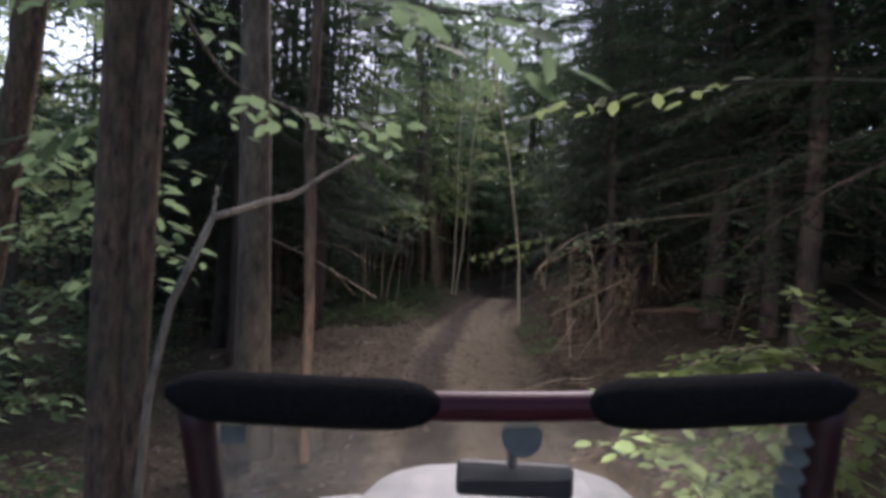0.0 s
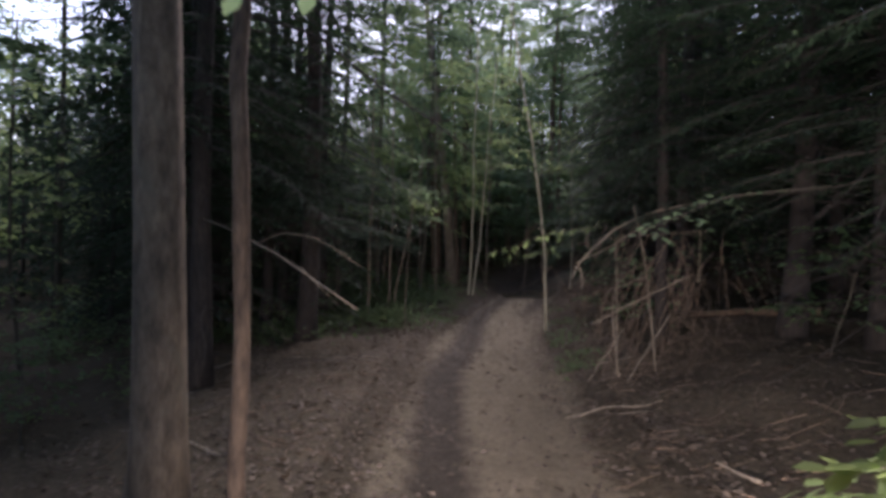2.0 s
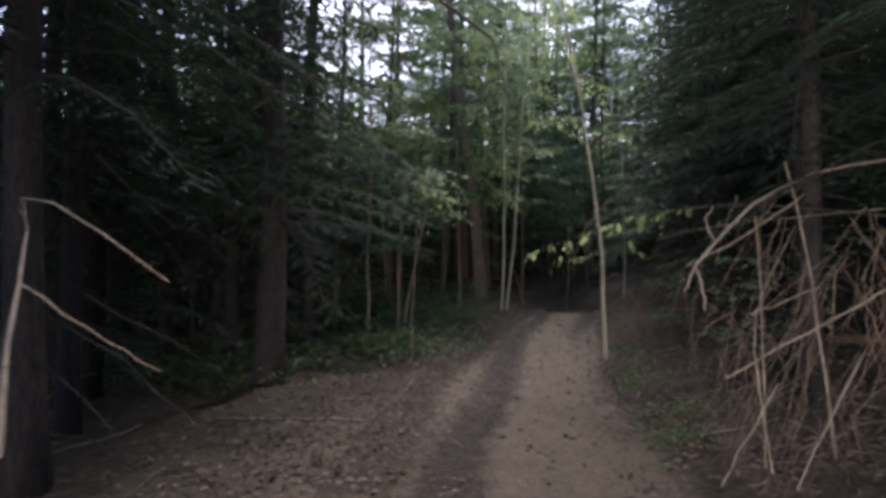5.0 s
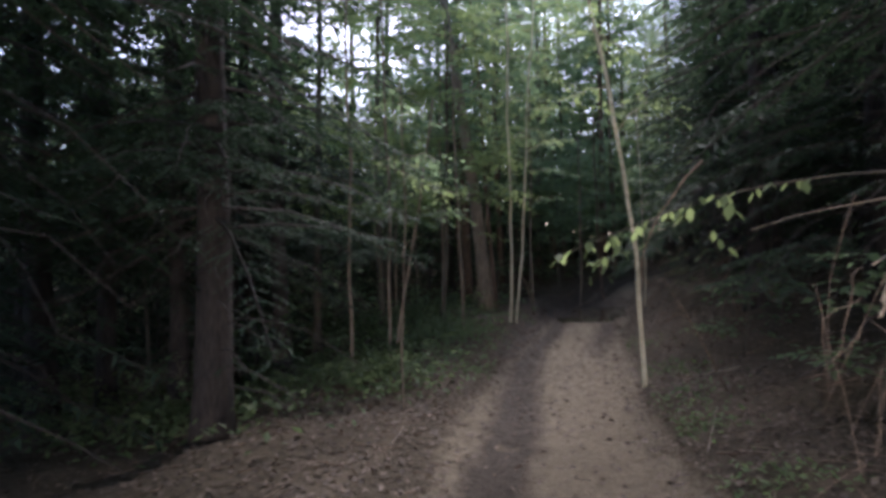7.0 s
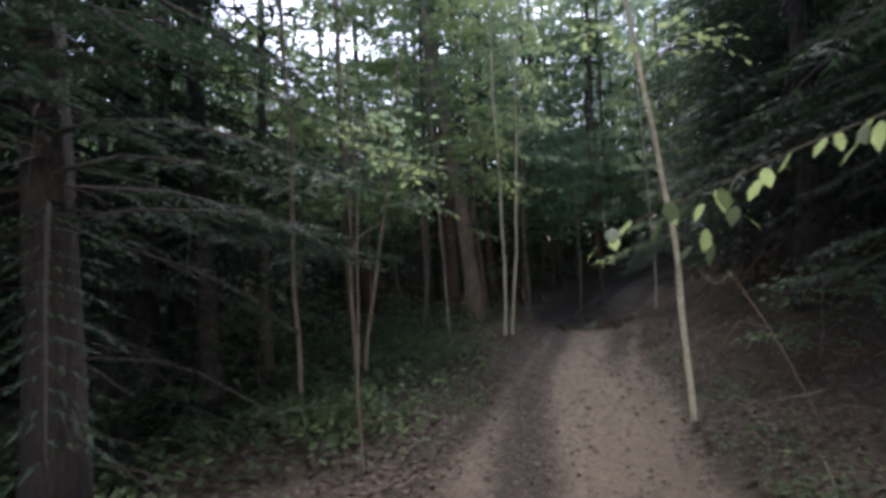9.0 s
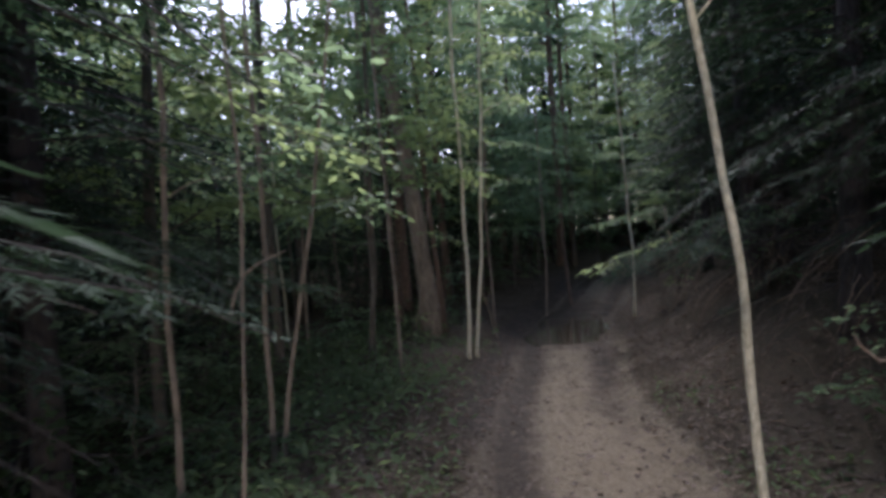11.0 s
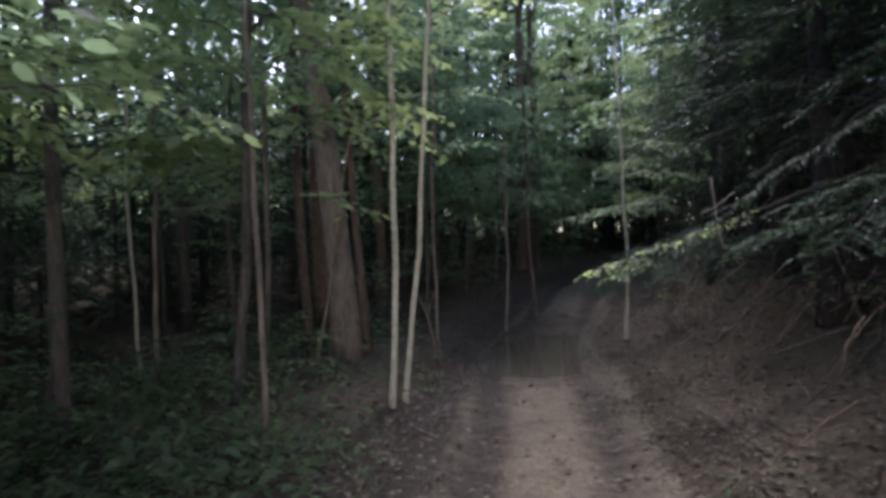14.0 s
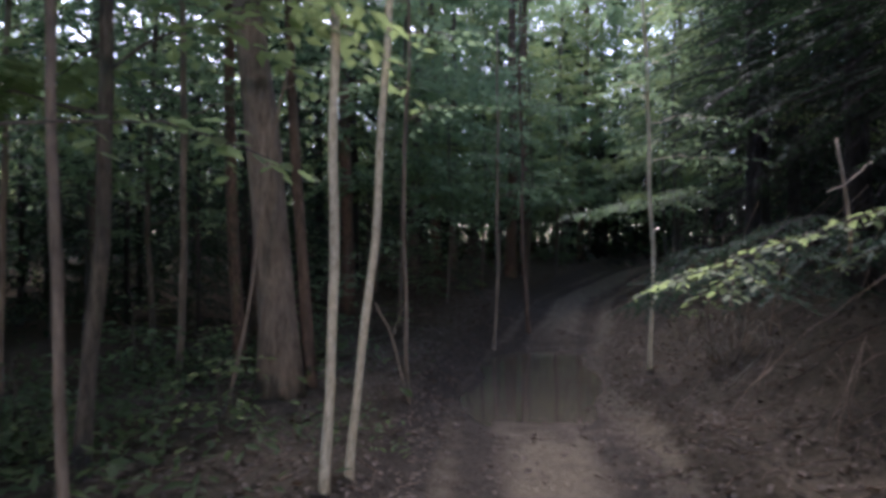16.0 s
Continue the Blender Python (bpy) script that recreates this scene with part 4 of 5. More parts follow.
def bank_tangle(label, x0, y0, count):
    """Bare twigs that hang and lie over the bank, all on one clump."""
    ob = tagged(new("dead_twigs"), label, "dead branches", "dead twigs on the bank")
    for i in range(count):
        x, y = x0 + rng.normal(0, 0.55), y0 + rng.normal(0, 0.7)
        turn, ln = rng.normal(-2.4, 0.8), rng.uniform(0.5, 1.6)
        top = np.array([x, y, ground_at(x, y) + rng.uniform(0.2, 1.5)])
        foot = top + np.array([math.cos(turn) * ln * 0.7, math.sin(turn) * ln * 0.5, -ln * 0.6])
        foot[2] = max(foot[2], ground_at(foot[0], foot[1]) + 0.01)
        mid = (top + foot) / 2 + np.array([0, 0, rng.uniform(0.02, 0.25)])
        branch_part("twig", ob, [([foot, mid, top], 0.0025, rng.uniform(0.004, 0.008))], TWIG, 4)
    return ob


for x, y, count in ((3.0, 23.2, 26), (3.2, 25.6, 30), (3.6, 28.6, 30), (3.4, 30.4, 20), (2.6, 20.6, 22)):
    bank_tangle("bare brown dead twigs hanging over the bank", x, y, count)


def leafy_bough(label, pts, r, leaf=0.11, leafm=LEAF_LIGHT, twig=0.3, gap=0.12, pitch=0.075, sides=(), hang=0.2):
    ob = tagged(new("leafy_bough"), label, "branch")
    tub, trunk = Tubes(), Tubes()
    p, rad = bent(pts, r, 0.004, 10)
    trunk.add(p, rad, 5)
    k = len(p) // 3
    limbs = [(p[k:], rad[k:] * 0.5)] + [bent(q, 0.006, 0.003, 6) for q in sides]
    lv = leaf_sprays(tub, limbs, leaf, pitch, twig, gap, 0.3, hang)
    part("stem", trunk.mesh("stem", BARK_POLE), BARK_POLE, ob)
    tagged(part("leaves", quads_mesh("leaves", rounded(lv), 6, leafm), leafm, ob), kind="stuff")
    return ob


leafy_bough("light green beech bough reaching over the track", [(2.9, 12.7, 2.35), (1.6, 12.8, 2.5), (0.67, 12.98, 2.41), (0.4, 13.24, 2.35), (0.04, 13.39, 2.17), (-0.32, 13.55, 2.04), (-0.48, 13.6, 1.97)], 0.009, 0.1, twig=0.2, gap=0.13, hang=0.9, sides=([(0.04, 13.39, 2.17), (-0.1, 13.3, 2.02), (-0.2, 13.25, 1.9)], [(0.67, 12.98, 2.41), (0.55, 12.9, 2.2), (0.5, 12.85, 2.05)]))
leafy_bough("light green leafy bough over the bank", [(3.4, 9.4, 2.9), (1.9, 8.6, 2.7), (1.4, 8.0, 2.5), (0.9, 7.6, 2.3)], 0.014, 0.1, LEAF)
leafy_bough("bright leafy maple branches at the track's edge", [(2.75, 5.2, 0.45), (2.48, 4.82, 1.48), (2.25, 5.2, 1.65), (1.74, 5.05, 1.56), (1.34, 4.92, 1.37)], 0.014, 0.13, LEAF_LIGHT, 0.4, 0.045, sides=([(2.48, 4.82, 1.48), (1.76, 4.75, 1.49), (1.0, 4.49, 1.34)], [(2.48, 4.82, 1.48), (2.88, 5.45, 1.7), (2.69, 5.54, 1.89)], [(2.48, 4.82, 1.48), (3.14, 5.48, 1.85)], [(2.48, 4.82, 1.48), (1.64, 4.34, 1.01), (1.04, 4.08, 1.04)], [(2.48, 4.82, 1.3), (2.2, 4.2, 1.1), (1.7, 3.9, 0.9)], [(2.6, 4.9, 1.2), (2.9, 4.5, 1.2), (3.3, 4.4, 1.25)], [(2.55, 4.9, 1.0), (2.0, 4.6, 0.8), (1.5, 4.3, 0.7)], [(2.6, 5.0, 1.3), (3.1, 5.0, 1.5), (3.7, 5.2, 1.6)]))
leafy_bough("long leafy twig over the track", [(2.6, 3.7, 3.25), (1.72, 3.77, 3.3), (0.88, 3.9, 3.23), (0.27, 4.04, 3.16)], 0.009, 0.12, LEAF_LIGHT, 0.2, 0.13)
leafy_bough("broad light green maple leaves hanging over the track", [(-1.15, 2.1, 3.5), (-0.7, 1.6, 3.05), (-0.3, 1.3, 2.78), (0.1, 1.15, 2.68)], 0.008, 0.08, LEAF, 0.2, 0.09, 0.06, sides=([(-0.7, 1.6, 3.05), (-0.4, 1.6, 2.9), (-0.15, 1.55, 2.82)],), hang=0.3)
leafy_bough("layered leafy bough of the mossy trunk", [(-1.17, 2.3, 3.1), (-1.25, 2.9, 2.95), (-0.9, 3.3, 2.9), (-0.6, 3.57, 2.93)], 0.01, 0.1, LEAF, 0.33, 0.06, sides=([(-1.2, 2.5, 2.9), (-1.7, 2.75, 2.72), (-2.2, 2.85, 2.56)], [(-1.2, 2.5, 2.7), (-1.8, 3.0, 2.45), (-2.3, 3.3, 2.3)], [(-1.2, 2.4, 2.5), (-1.6, 2.8, 2.2), (-1.9, 3.1, 2.0)]))
leafy_bough("light green maple bough hanging high over the track", [(-4.1, 17.9, 4.2), (-3.0, 17.4, 3.4), (-2.5, 17.15, 3.08), (-2.1, 17.15, 2.93), (-1.9, 17.3, 2.85)], 0.012, 0.085, LEAF_LIGHT, 0.35, 0.08, sides=([(-3.0, 17.4, 3.4), (-2.7, 16.9, 3.3), (-2.35, 16.6, 3.2)], [(-2.5, 17.15, 3.08), (-2.4, 17.6, 3.0), (-2.1, 17.8, 2.9)]))
leafy_bough("yellow-green layered bough in front of the big trunk", [(-4.4, 21.6, 4.0), (-3.8, 22.0, 3.8), (-3.2, 22.4, 3.6), (-2.5, 22.7, 3.45)], 0.012, 0.09, LEAF_LIGHT, 0.4, 0.07, sides=([(-3.8, 22.0, 3.8), (-3.4, 21.6, 3.55), (-2.9, 21.5, 3.4)],))
leafy_bough("flat layered maple bough above the young saplings", [(-3.96, 20.27, 3.13), (-3.41, 20.47, 2.79), (-2.84, 20.67, 2.89), (-2.32, 20.87, 2.73)], 0.01, 0.1, LEAF_LIGHT, 0.4, 0.08)
leafy_bough("flat layered maple bough beside the big trunk", [(-3.16, 22.26, 2.29), (-2.48, 22.37, 2.40), (-2.05, 22.64, 2.46), (-1.67, 22.92, 2.32)], 0.01, 0.1, LEAF_LIGHT, 0.35, 0.09)
# a hemlock spray in the lighter beech leaf, its paleness standing for headlight glow
leafy_bough("hemlock bough over the bend, coloured pale as if headlit", [(3.1, 22.9, 2.75), (2.0, 23.0, 2.35), (1.1, 23.05, 2.02), (0.55, 23.0, 1.82), (0.22, 22.95, 1.74)], 0.011, 0.05, LEAF_LIGHT, 0.16, 0.05, 0.03, sides=([(0.8, 23.03, 1.9), (0.6, 22.85, 1.8), (0.42, 22.75, 1.71)], [(0.7, 23.0, 1.87), (0.5, 23.2, 1.8), (0.32, 23.25, 1.74)]))
leafy_bough("short pale spray on the bank below a dead stem", [(3.3, 25.2, 2.08), (2.8, 25.0, 1.95), (2.35, 24.9, 1.78)], 0.02, 0.05, LEAF_LIGHT, 0.14, 0.05, 0.03)
leafy_bough("green layered bough above the bend of the track", [(4.4, 30.2, 3.3), (3.4, 30.0, 3.0), (2.6, 29.6, 2.75), (1.9, 29.2, 2.6)], 0.014, 0.09, LEAF, 0.4, 0.06, 0.05, sides=([(3.4, 30.0, 3.0), (2.9, 29.2, 2.8), (2.5, 28.7, 2.6)], [(2.6, 29.6, 2.75), (2.2, 30.2, 2.7), (1.6, 30.5, 2.55)]))
# the six boughs from 6.4 m up are added to shade the ground
for x, y, z, dx, dy in ((2.5, 21.2, 2.5, -1.5, -0.6), (2.4, 24.7, 2.15, -1.3, -0.5), (3.0, 16.4, 2.1, -1.6, -0.9), (1.9, 25.75, 1.95, -0.8, -0.1), (3.6, 25.9, 2.1, -1.2, -0.5), (3.2, 9.3, 5.2, -3.0, 0.3), (3.2, 9.4, 5.8, -2.6, -0.7), (-4.2, 10.5, 5.7, 3.6, -0.9), (2.9, 12.6, 5.6, -2.6, -0.4), (-4.1, 10.6, 6.2, 4.4, -0.2), (-4.2, 14.6, 6.4, 3.0, -0.5), (-4.2, 14.6, 7.2, 3.2, -1.4), (-4.2, 14.6, 7.9, 2.6, 0.6), (-4.2, 14.6, 6.8, 2.2, -1.8), (-4.2, 10.6, 7.0, 2.4, 1.2), (3.4, 16.5, 6.6, -3.0, -0.6), (-4.9, 18.3, 2.47, 2.13, -1.04), (-4.2, 14.6, 3.2, 0.9, -1.9), (-4.2, 14.6, 3.8, -0.6, -2.0), (-4.2, 14.6, 2.9, 0.2, -2.1), (-4.2, 14.6, 4.4, 0.6, -1.8), (-4.2, 14.6, 3.5, 1.7, -1.1), (-4.2, 14.6, 4.9, -0.2, -2.0)):
    ob = tagged(new("hemlock_bough"), "drooping feathery hemlock bough reaching towards the track", "branch", "hemlock boughs by the track")
    tub = Tubes()
    end = np.array([x + dx, y + dy, z - 0.55])
    p, rad = bent([(x, y, z), (x + dx * 0.5, y + dy * 0.5, z + 0.02), end], 0.016, 0.004, 10)
    tub.add(p, rad, 5)
    lv = leaf_sprays(Tubes(), [(p, rad)] + [bent([p[k], p[k] + np.array([dx * 0.2 - dy * 0.35 * sg, dy * 0.2 + dx * 0.35 * sg, -0.2])], 0.005, 0.002, 5) for k in (3, 5, 7) for sg in (-1, 1)], 0.03, 0.011, 0.24, 0.035, 0.5)
    part("stem", tub.mesh("stem", BARK_HEMLOCK), BARK_HEMLOCK, ob)
    tagged(part("needles", quads_mesh("needles", lv, 4, NEEDLE), NEEDLE, ob), kind="stuff")

# ---- what covers the forest floor ----
g = np.random.default_rng(5)
n = 75000
y = g.uniform(-1, 38, n)
s = g.choice([-1, 1], n) * np.where(g.uniform(0, 1, n) < 0.06, g.uniform(0, 1, n), 0.8 + g.gamma(1.5, 1.7, n))
x = centre(y) + s
z = height(x, y) + g.uniform(0.005, 0.03, n)
az = g.uniform(0, 6.28, n)
d = np.stack([np.cos(az), np.sin(az), g.normal(0, 0.25, n)], 1)
sz = g.uniform(0.035, 0.09, n)
lv = leaves_at(np.stack([x, y, z], 1), unit(d), unit(np.stack([g.normal(0, 0.35, n), g.normal(0, 0.35, n), np.ones(n)], 1)), sz, sz * g.uniform(0.5, 0.8, n))
tagged(new("leaf_litter", quads_mesh("leaf_litter", lv, 4, LITTER)), "brown fallen leaves scattered over the forest floor", "fallen leaves", kind="stuff")

m = 2600
y = g.uniform(0, 36, m)
x = centre(y) + g.choice([-1, 1], m) * (0.9 + g.gamma(1.5, 1.6, m))
tub = Tubes()
for a, b in zip(x, y):
    ln, tn = g.uniform(0.08, 0.5), g.uniform(0, 6.28)
    pts = [(a + k * ln * math.cos(tn + 0.3 * k), b + k * ln * math.sin(tn + 0.3 * k)) for k in (0, 0.5, 1)]
    tub.add([(c, d, ground_at(c, d) + 0.012) for c, d in pts], np.array([0.006, 0.005, 0.003]) * g.uniform(0.6, 1.5), 4, False)
tagged(new("fallen_twigs", tub.mesh("fallen_twigs", TWIG)), "small dry twigs strewn over the forest floor", "twigs", kind="stuff")


def carpet(name, label, spots, n, leaf, mat, hi, spread):
    c = np.array(spots)[g.integers(0, len(spots), n)]
    xy = c[:, :2] + g.normal(0, 1, (n, 2)) * c[:, 2:3] * spread
    off = np.abs(xy[:, 0] - centre(xy[:, 1]))
    xy = xy[off > 1.15]
    m = len(xy)
    z = height(xy[:, 0], xy[:, 1]) + g.uniform(0.0, 1, m) ** 1.5 * hi
    az = g.uniform(0, 6.28, m)
    d = np.stack([np.cos(az), np.sin(az), g.uniform(-0.1, 0.9, m)], 1)
    sz = leaf * g.uniform(0.6, 1.4, m)
    lv = leaves_at(np.stack([xy[:, 0], xy[:, 1], z], 1), unit(d), unit(np.stack([g.normal(0, 0.5, m), g.normal(0, 0.5, m), np.ones(m)], 1)), sz, sz * g.uniform(0.3, 0.55, m))
    return tagged(new(name, quads_mesh(name, lv, 4, mat)), label, "ground cover", kind="stuff")


carpet("ferns", "low green ferns and seedlings beside the track", [(-3.6, 20.5, 1.2), (-3.0, 22.3, 0.9), (-4.4, 18.8, 1.1), (-4.2, 24.8, 1.1), (-5.4, 23.0, 1.3), (-3.2, 17.6, 0.7), (-6.4, 26.5, 1.4), (-3.4, 28.5, 1.2), (-6.8, 21.0, 1.4), (-5.0, 15.5, 1.0), (-7.5, 17.5, 1.5)], 14000, 0.12, FERN, 0.35, 0.8)
carpet("grass_tufts", "small green grass tufts at the track's edge", [(0.95, 16.6, 0.5), (0.9, 15.4, 0.35), (0.75, 21.5, 0.6), (1.2, 18.6, 0.5), (-1.9, 19.0, 0.5), (-1.9, 22.5, 0.6), (-1.7, 25.5, 0.5), (1.0, 13.4, 0.4), (0.9, 12.6, 0.3)], 2200, 0.07, FERN, 0.10, 0.7)


# ---- the off-road vehicle, standing at the start of the track ----
PAINT_RED = plain("dark_red_paint", (0.042, 0.003, 0.006), 0.45, 0.0, 0.3, 8)
PAINT_WHITE = plain("dusty_white_paint", (0.62, 0.60, 0.55), 0.45, 0.0, 0.12, 6, 0.1)
# the frame's red again, darkened so that the posts look shaded
PAINT_RED_SHADED = plain("shaded_red_paint", (0.022, 0.004, 0.006), 0.5, 0.0, 0.4, 8)
FOAM = plain("black_foam", (0.008, 0.008, 0.008), 1.0, 0.0, 0.4, 90, 0.5)
RUBBER = plain("black_rubber", (0.02, 0.02, 0.02), 0.85, 0.0, 0.4, 30, 0.5)
PLASTIC = plain("black_plastic", (0.015, 0.015, 0.016), 0.5, 0.0, 0.3, 30)
STEEL = plain("grey_steel", (0.30, 0.30, 0.30), 0.4, 0.8, 0.2, 20)
VINYL = plain("grey_vinyl", (0.10, 0.10, 0.10), 0.7, 0.0, 0.2, 40, 0.3)
STICKER = plain("faded_sticker", (0.10, 0.11, 0.09), 0.6, 0.0, 0.2, 30)

PAINT_RED.node_tree.nodes["Principled BSDF"].inputs["Specular IOR Level"].default_value = 0.25
FOAM.node_tree.nodes["Principled BSDF"].inputs["Specular IOR Level"].default_value = 0.1
gm, gt, gp, gout = nodes_of("dusty_windscreen_glass")
clear_b = gt.nodes.new("ShaderNodeBsdfTransparent")
clear_b.inputs[0].default_value = (0.90, 0.92, 0.90, 1)
dust = gt.nodes.new("ShaderNodeBsdfDiffuse")
dust.inputs[0].default_value = (0.55, 0.52, 0.45, 1)
gloss_b = gt.nodes.new("ShaderNodeBsdfGlossy")
gloss_b.inputs["Roughness"].default_value = 0.03
dn = noise_node(gt, 7.0, 6, (1, 1, 1), 0.6)
dr = ramp_node(gt, (0.10, 0.10, 0.10), (0.38, 0.38, 0.38), 0.35, 0.75)
gt.links.new(dn.outputs[0], dr.inputs[0])
mix1 = gt.nodes.new("ShaderNodeMixShader")
gt.links.new(dr.outputs[0], mix1.inputs[0])
gt.links.new(clear_b.outputs[0], mix1.inputs[1])
gt.links.new(dust.outputs[0], mix1.inputs[2])
fres = gt.nodes.new("ShaderNodeFresnel")
mix2 = gt.nodes.new("ShaderNodeMixShader")
gt.links.new(fres.outputs[0], mix2.inputs[0])
gt.links.new(mix1.outputs[0], mix2.inputs[1])
gt.links.new(gloss_b.outputs[0], mix2.inputs[2])
gt.links.new(mix2.outputs[0], gout.inputs[0])

lm, lt, lp, lout = nodes_of("lit_headlight_lens")
em = lt.nodes.new("ShaderNodeEmission")
em.inputs[0].default_value, em.inputs[1].default_value = (1.0, 0.9, 0.75, 1), 12.0
lt.links.new(em.outputs[0], lout.inputs[0])


def box(size, at, bevel=0.02, seg=2, turn=(0, 0, 0)):
    bm = bmesh.new()
    bmesh.ops.create_cube(bm, size=1.0, matrix=Matrix.Diagonal((*size, 1)))
    if bevel:
        bmesh.ops.bevel(bm, geom=bm.edges[:], offset=min(bevel, min(size) * 0.45), segments=seg, profile=0.6, affect="EDGES")
    bm.transform(pose(*at, *turn))
    return bm


def loft(rings, close=True):
    """A skin over closed rings of points, with end caps."""
    bm = bmesh.new()
    vs = [[bm.verts.new(p) for p in r] for r in rings]
    n = len(vs[0])
    for a, b in zip(vs, vs[1:]):
        for j in range(n):
            bm.faces.new((a[j], a[(j + 1) % n], b[(j + 1) % n], b[j]))
    if close:
        bm.faces.new(vs[0][::-1])
        bm.faces.new(vs[-1])
    bmesh.ops.recalc_face_normals(bm, faces=bm.faces[:])
    return bm


def disc(radius, depth, at, turn=(0, 0, 0), seg=28, bevel=0.0):
    bm = bmesh.new()
    bmesh.ops.create_cone(bm, cap_ends=True, segments=seg, radius1=radius, radius2=radius, depth=depth)
    if bevel:
        bmesh.ops.bevel(bm, geom=[e for e in bm.edges if len(e.link_faces) == 2 and e.calc_face_angle() > 1], offset=bevel, segments=3, affect="EDGES")
    bm.transform(pose(*at, *turn))
    return bm


def pipe(name, pts, r, mat, parent, sides=14, label="", n=None):
    tub = Tubes().add(pts, r if not np.isscalar(r) else np.full(len(pts), r), sides)
    return part(name, tub.mesh(name, mat), mat, parent, label)


jeep = tagged(new("off_road_vehicle"), "open white off-road vehicle with dark red windscreen frame, headlights on", "car")
MID = 0.138  # the vehicle's middle, from the eye
TOP, TOPY, FOOT, FOOTY = -0.318, 1.30, -0.93, 1.56

# windscreen: frame, pads, glass
screen = part("windscreen_frame", Tubes().add([(MID + x, TOPY, TOP + 0.02 * (x / 0.62) ** 2) for x in np.linspace(-0.66, 0.66, 15)], np.full(15, 0.031), 14).mesh("windscreen_frame", PAINT_RED), PAINT_RED, jeep, "dark red tubular windscreen frame")
for sg in (-1, 1):
    pipe("post", [(MID + sg * (0.64 + (0.03 + 0.015 * sg) * math.sin(k * 1.57)), TOPY + (FOOTY - TOPY) * k, TOP + 0.02 + (FOOT - TOP) * k) for k in np.linspace(0, 1, 9)], 0.036, PAINT_RED_SHADED, screen)
    u = np.linspace(0, 1, 14)
    r = 0.052 * np.clip(1 - np.abs(u * 2 - 1) ** 9, 0.25, 1)
    x0, x1 = (-0.69, -0.135) if sg < 0 else (0.145, 0.685)
    tub = Tubes().add([(MID + x0 + (x1 - x0) * k, TOPY - 0.012, TOP + 0.005 + 0.022 * ((x0 + (x1 - x0) * k) / 0.62) ** 2) for k in u], r, 16)
    part("foam_pad", tub.mesh("foam_pad", FOAM), FOAM, screen, "thick black foam pad wrapped on the frame")
pipe("bottom_rail", [(MID + x, FOOTY, FOOT) for x in np.linspace(-0.64, 0.64, 5)], 0.03, PAINT_RED, screen)
bm = bmesh.new()
q = [bm.verts.new(c) for c in ((MID - 0.62, TOPY + 0.02, TOP - 0.02), (MID + 0.62, TOPY + 0.02, TOP - 0.02), (MID + 0.62, FOOTY, FOOT + 0.02), (MID - 0.62, FOOTY, FOOT + 0.02))]
bm.faces.new(q)
bmesh.ops.solidify(bm, geom=bm.faces[:], thickness=0.005)
pane = part("windscreen_glass", bm, gm, jeep, "dusty smeared windscreen glass")
pane.visible_shadow = False
TILT = math.degrees(math.atan2(FOOTY - TOPY, TOP - FOOT))


def on_glass(x, k, off=-0.01):
    """A place on the driver's face of the glass; k runs from the top to the foot."""
    return (MID + x, TOPY + 0.02 + (FOOTY - TOPY - 0.02) * k + off, TOP - 0.02 + (FOOT - TOP + 0.04) * k)


for k, x in ((0.07, 0.6), (0.155, 0.6), (0.24, 0.6), (0.325, 0.6)):
    bm = disc(0.030, 0.003, on_glass(x, k), (90 - TILT, 0, 0))
    part("round_sticker", bm, STICKER, pane, "round dark sticker inside the glass")
part("square_sticker", box((0.055, 0.045, 0.003), on_glass(-0.57, 0.07), 0.002, 1, (90 - TILT, 0, 0)), STICKER, pane, "small dark square sticker inside the glass")
mirror = part("rear_view_mirror", box((0.255, 0.035, 0.075), (MID + 0.018, 1.405, -0.502), 0.018, 3, (0, 3, 0)), PLASTIC, jeep, "black rear-view mirror on a round mount")
part("mount_disc", disc(0.042, 0.006, on_glass(0.025, 0.085), (90 - TILT, 0, 0)), STICKER, mirror)
pipe("mount_arm", [(MID + 0.02, 1.37, -0.40), (MID + 0.01, 1.385, -0.44), (MID + 0.012, 1.40, -0.475)], 0.011, PLASTIC, mirror, 8)
pipe("wiper", [(MID + 0.30, FOOTY + 0.03, FOOT + 0.04), (MID + 0.42, 1.50, -0.66), (MID + 0.56, 1.45, -0.55)], 0.007, PLASTIC, jeep, 6)


# bonnet, wings, grille, tub
def hood_ring(y, half, top, drop):
    xs = [(-1.0, -drop), (-1.0, -0.1), (-0.95, -0.065), (-0.82, -0.028), (-0.6, 0.004), (-0.3, 0.016), (0, 0.02), (0.3, 0.016), (0.6, 0.004), (0.82, -0.028), (0.95, -0.065), (1.0, -0.1), (1.0, -drop)]
    return [(MID + half * a, y, top + b) for a, b in xs]


part("bonnet", loft([hood_ring(1.62, 0.68, -0.975, 0.16), hood_ring(2.2, 0.65, -0.975, 0.16), hood_ring(2.7, 0.61, -0.985, 0.16), hood_ring(2.95, 0.57, -1.0, 0.14), hood_ring(3.03, 0.54, -1.05, 0.1)]), PAINT_WHITE, jeep, "dusty white bonnet")
grille = part("grille", box((0.98, 0.06, 0.42), (MID, 3.03, -1.27), 0.03), PAINT_WHITE, jeep)
for k in range(7):
    part("slot", box((0.055, 0.02, 0.26), (MID - 0.27 + 0.09 * k, 3.062, -1.26), 0.012), PLASTIC, grille)
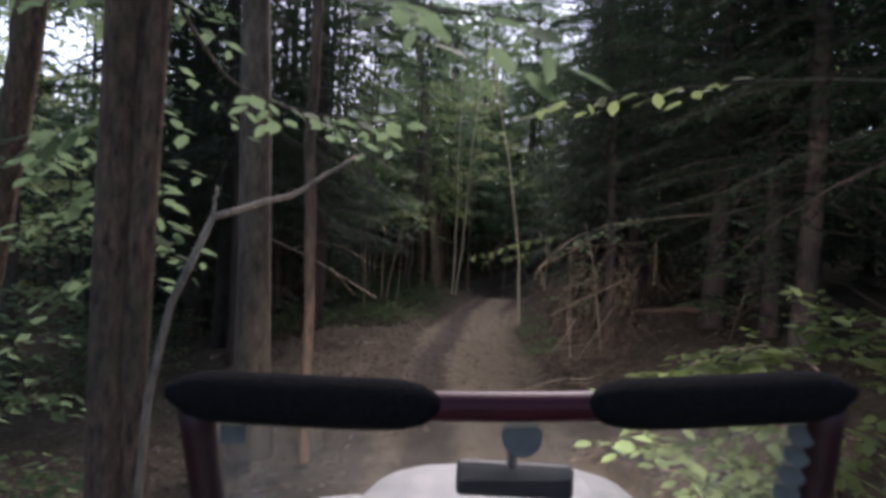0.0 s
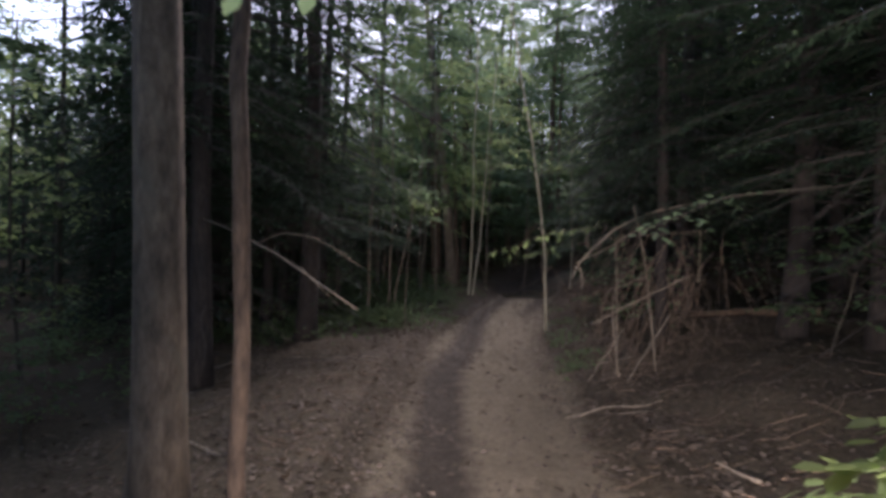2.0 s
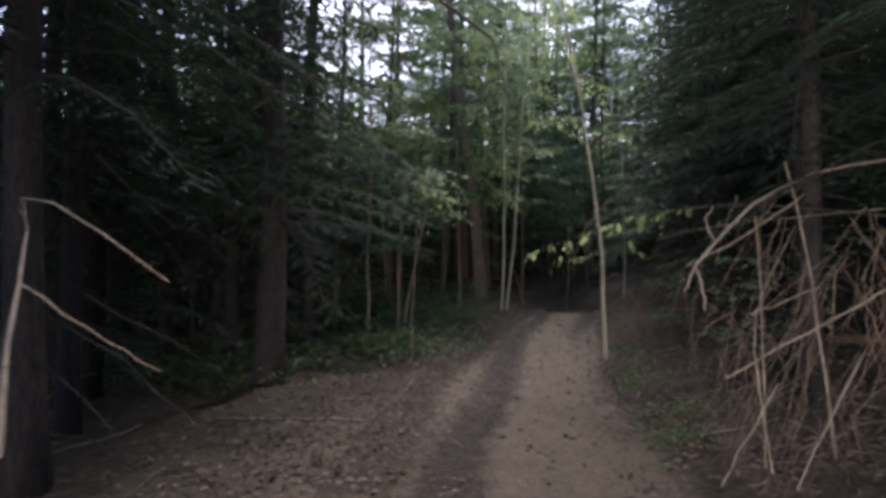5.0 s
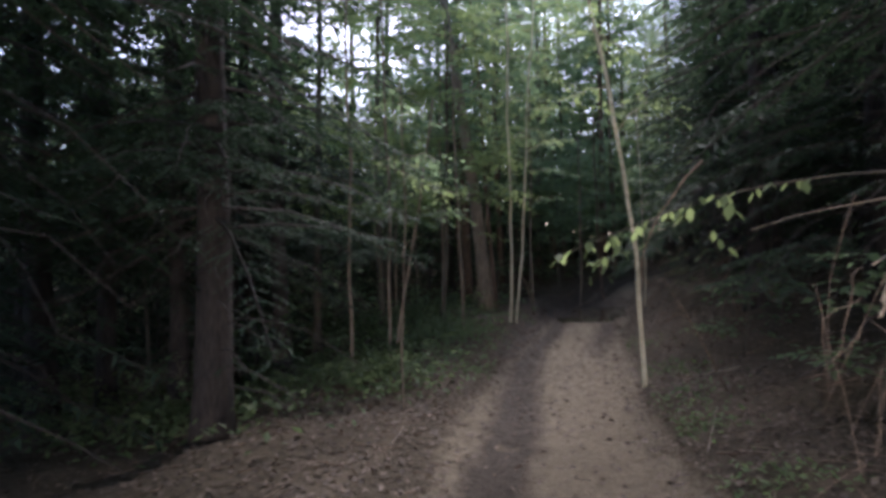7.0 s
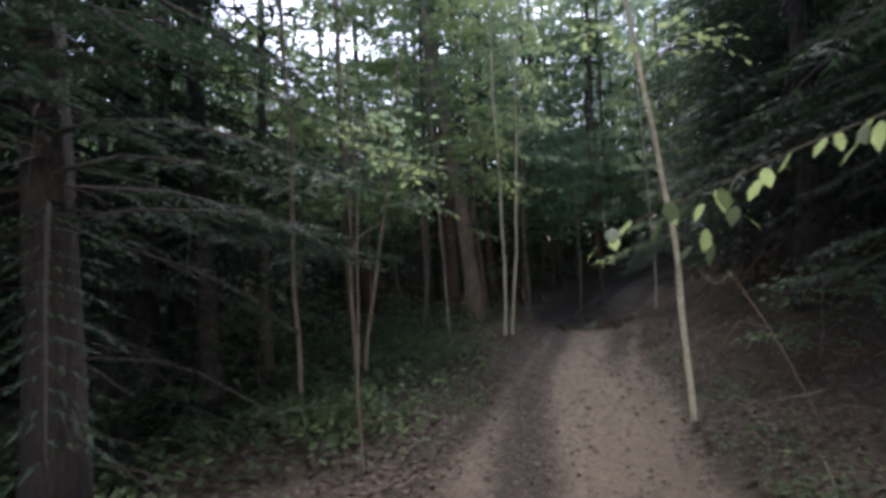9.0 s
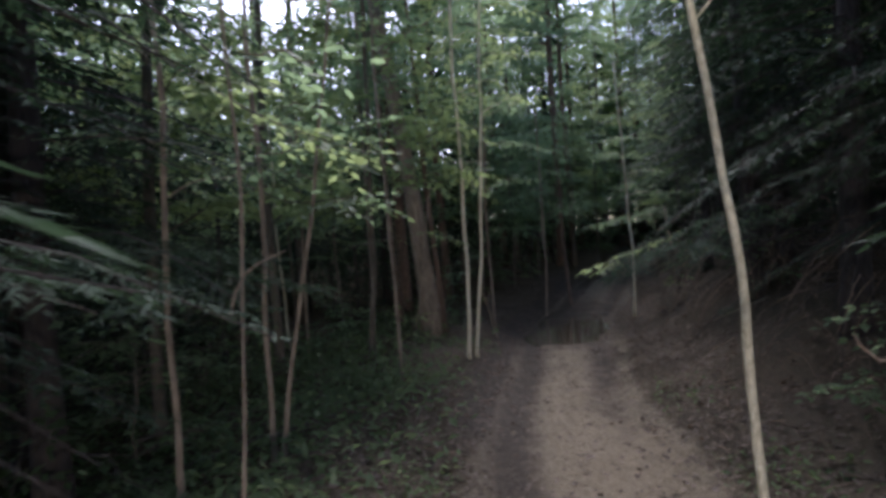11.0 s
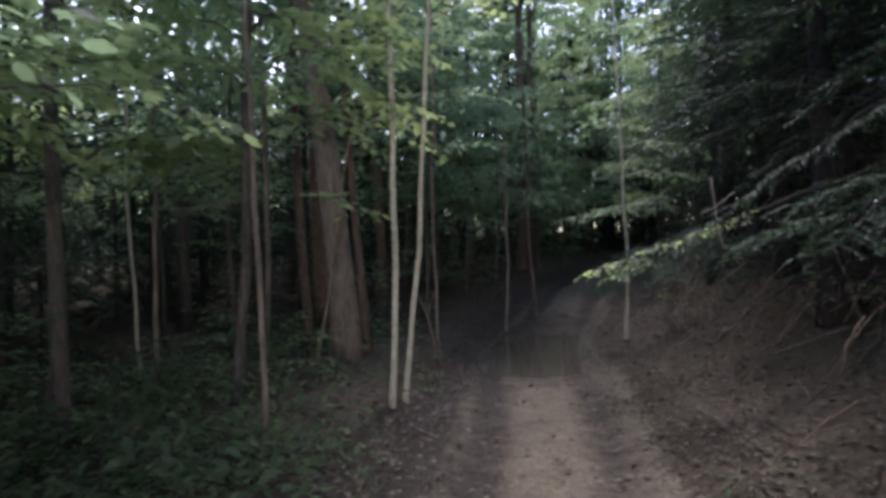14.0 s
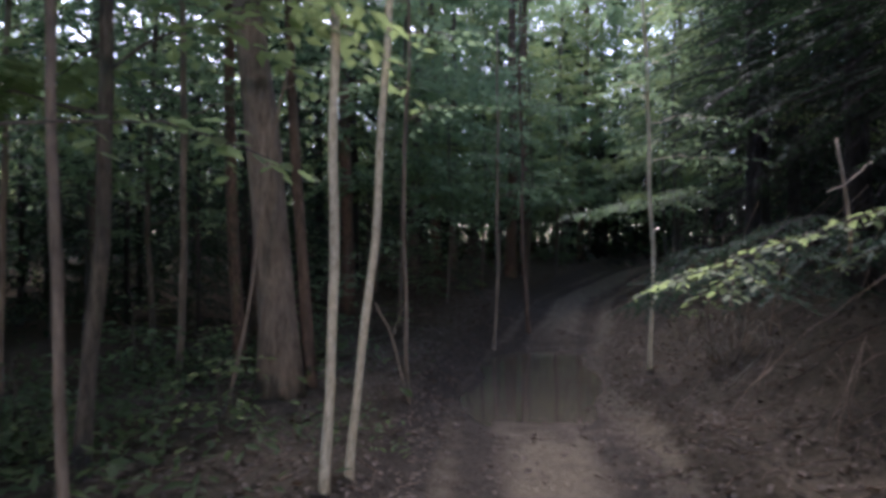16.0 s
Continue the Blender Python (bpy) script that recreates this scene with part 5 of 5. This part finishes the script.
for sg in (-1, 1):
    wing = part("wing", loft([[(MID + sg * (0.50 + 0.36 * a), y, z + b) for a, b in ((0, 0.0), (0.5, 0.01), (0.95, -0.01), (1, -0.06), (0.93, -0.05), (0, -0.05))] for y, z in ((2.1, -1.42), (2.28, -1.24), (2.5, -1.16), (3.0, -1.17), (3.16, -1.24), (3.22, -1.36))]), PAINT_WHITE, jeep, "dusty white front wing")
    lamp = part("headlight", disc(0.105, 0.05, (MID + sg * 0.375, 3.075, -1.22), (90, 0, 0), 28, 0.01), STEEL, jeep, "round lit headlight")
    part("lens", disc(0.088, 0.012, (MID + sg * 0.375, 3.104, -1.22), (90, 0, 0)), lm, lamp, "glowing headlight lens")
part("tub", loft([[(MID + sg * w, y, z) for sg, w, z in ((-1, 0.70, -1.02), (-1, 0.74, -1.08), (-1, 0.74, -1.62), (1, 0.74, -1.62), (1, 0.74, -1.08), (1, 0.70, -1.02), (1, 0.64, -1.02), (1, 0.64, -1.55), (-1, 0.64, -1.55), (-1, 0.64, -1.02))] for y in (-0.75, 0.2, 1.2, 1.62)]), PAINT_WHITE, jeep)
part("dashboard", box((1.26, 0.22, 0.22), (MID, 1.48, -1.10), 0.05), PLASTIC, jeep)
part("tailgate", box((1.3, 0.05, 0.5), (MID, -0.74, -1.30), 0.02), PAINT_WHITE, jeep)
part("chassis", box((0.8, 3.6, 0.12), (MID, 1.25, -1.66), 0.03), PLASTIC, jeep)
part("front_bumper", box((1.4, 0.12, 0.14), (MID, 3.28, -1.55), 0.03), PLASTIC, jeep)
pipe("steering_wheel", [(MID - 0.36 + 0.18 * math.cos(a), 1.18 + 0.06 * math.sin(a), -0.98 + 0.17 * math.sin(a)) for a in np.linspace(0, 6.28, 25)], 0.014, PLASTIC, jeep, 8)
for sg in (-1, 1):
    seat = part("seat", box((0.48, 0.48, 0.16), (MID + sg * 0.34, 0.55, -1.42), 0.06), VINYL, jeep, "grey vinyl seat")
    part("seat_back", box((0.48, 0.14, 0.5), (MID + sg * 0.34, 0.24, -1.15), 0.06, 2, (-12, 0, 0)), VINYL, seat)
    for y in (2.66, 0.28):
        wheel = part("wheel", disc(0.40, 0.26, (MID + sg * 0.76, y, -1.72), (0, 90, 0), 36, 0.04), RUBBER, jeep, "muddy black off-road tyre")
        part("rim", disc(0.20, 0.02, (MID + sg * 0.895, y, -1.72), (0, 90, 0)), STEEL, wheel)
        for k in range(24):
            a = k / 24 * 6.283
            part("tread_block", box((0.24, 0.05, 0.03), (MID + sg * 0.76, y + 0.405 * math.cos(a), -1.72 + 0.405 * math.sin(a)), 0, 1, (math.degrees(a) - 90, 0, 0)), RUBBER, wheel)
turned = Matrix.Translation((MID, 1.5, 0)) @ Matrix.Rotation(radians(-4.5), 4, "Z") @ Matrix.Translation((-MID, -1.5, 0))
for ob in jeep.children:
    if ob.name.split(".")[0] not in ("windscreen_frame", "windscreen_glass", "rear_view_mirror"):
        ob.matrix_basis = turned @ ob.matrix_basis
START = look(*PATH[0][1:3], PATH[0][3])
jeep.matrix_basis = START @ pose(0, 0, 0, -90, 0, 0)
for sg in (-1, 1):
    beam = new("headlight_beam", bpy.data.lights.new("headlight_beam", "SPOT"))
    beam.data.energy, beam.data.spot_size, beam.data.spot_blend = 800, radians(115), 1.0
    beam.data.color, beam.data.shadow_soft_size = (1.0, 0.92, 0.8), 0.07
    beam.matrix_world = jeep.matrix_basis @ turned @ pose(MID + sg * 0.375, 3.2, -1.22, 84, 0, -16)
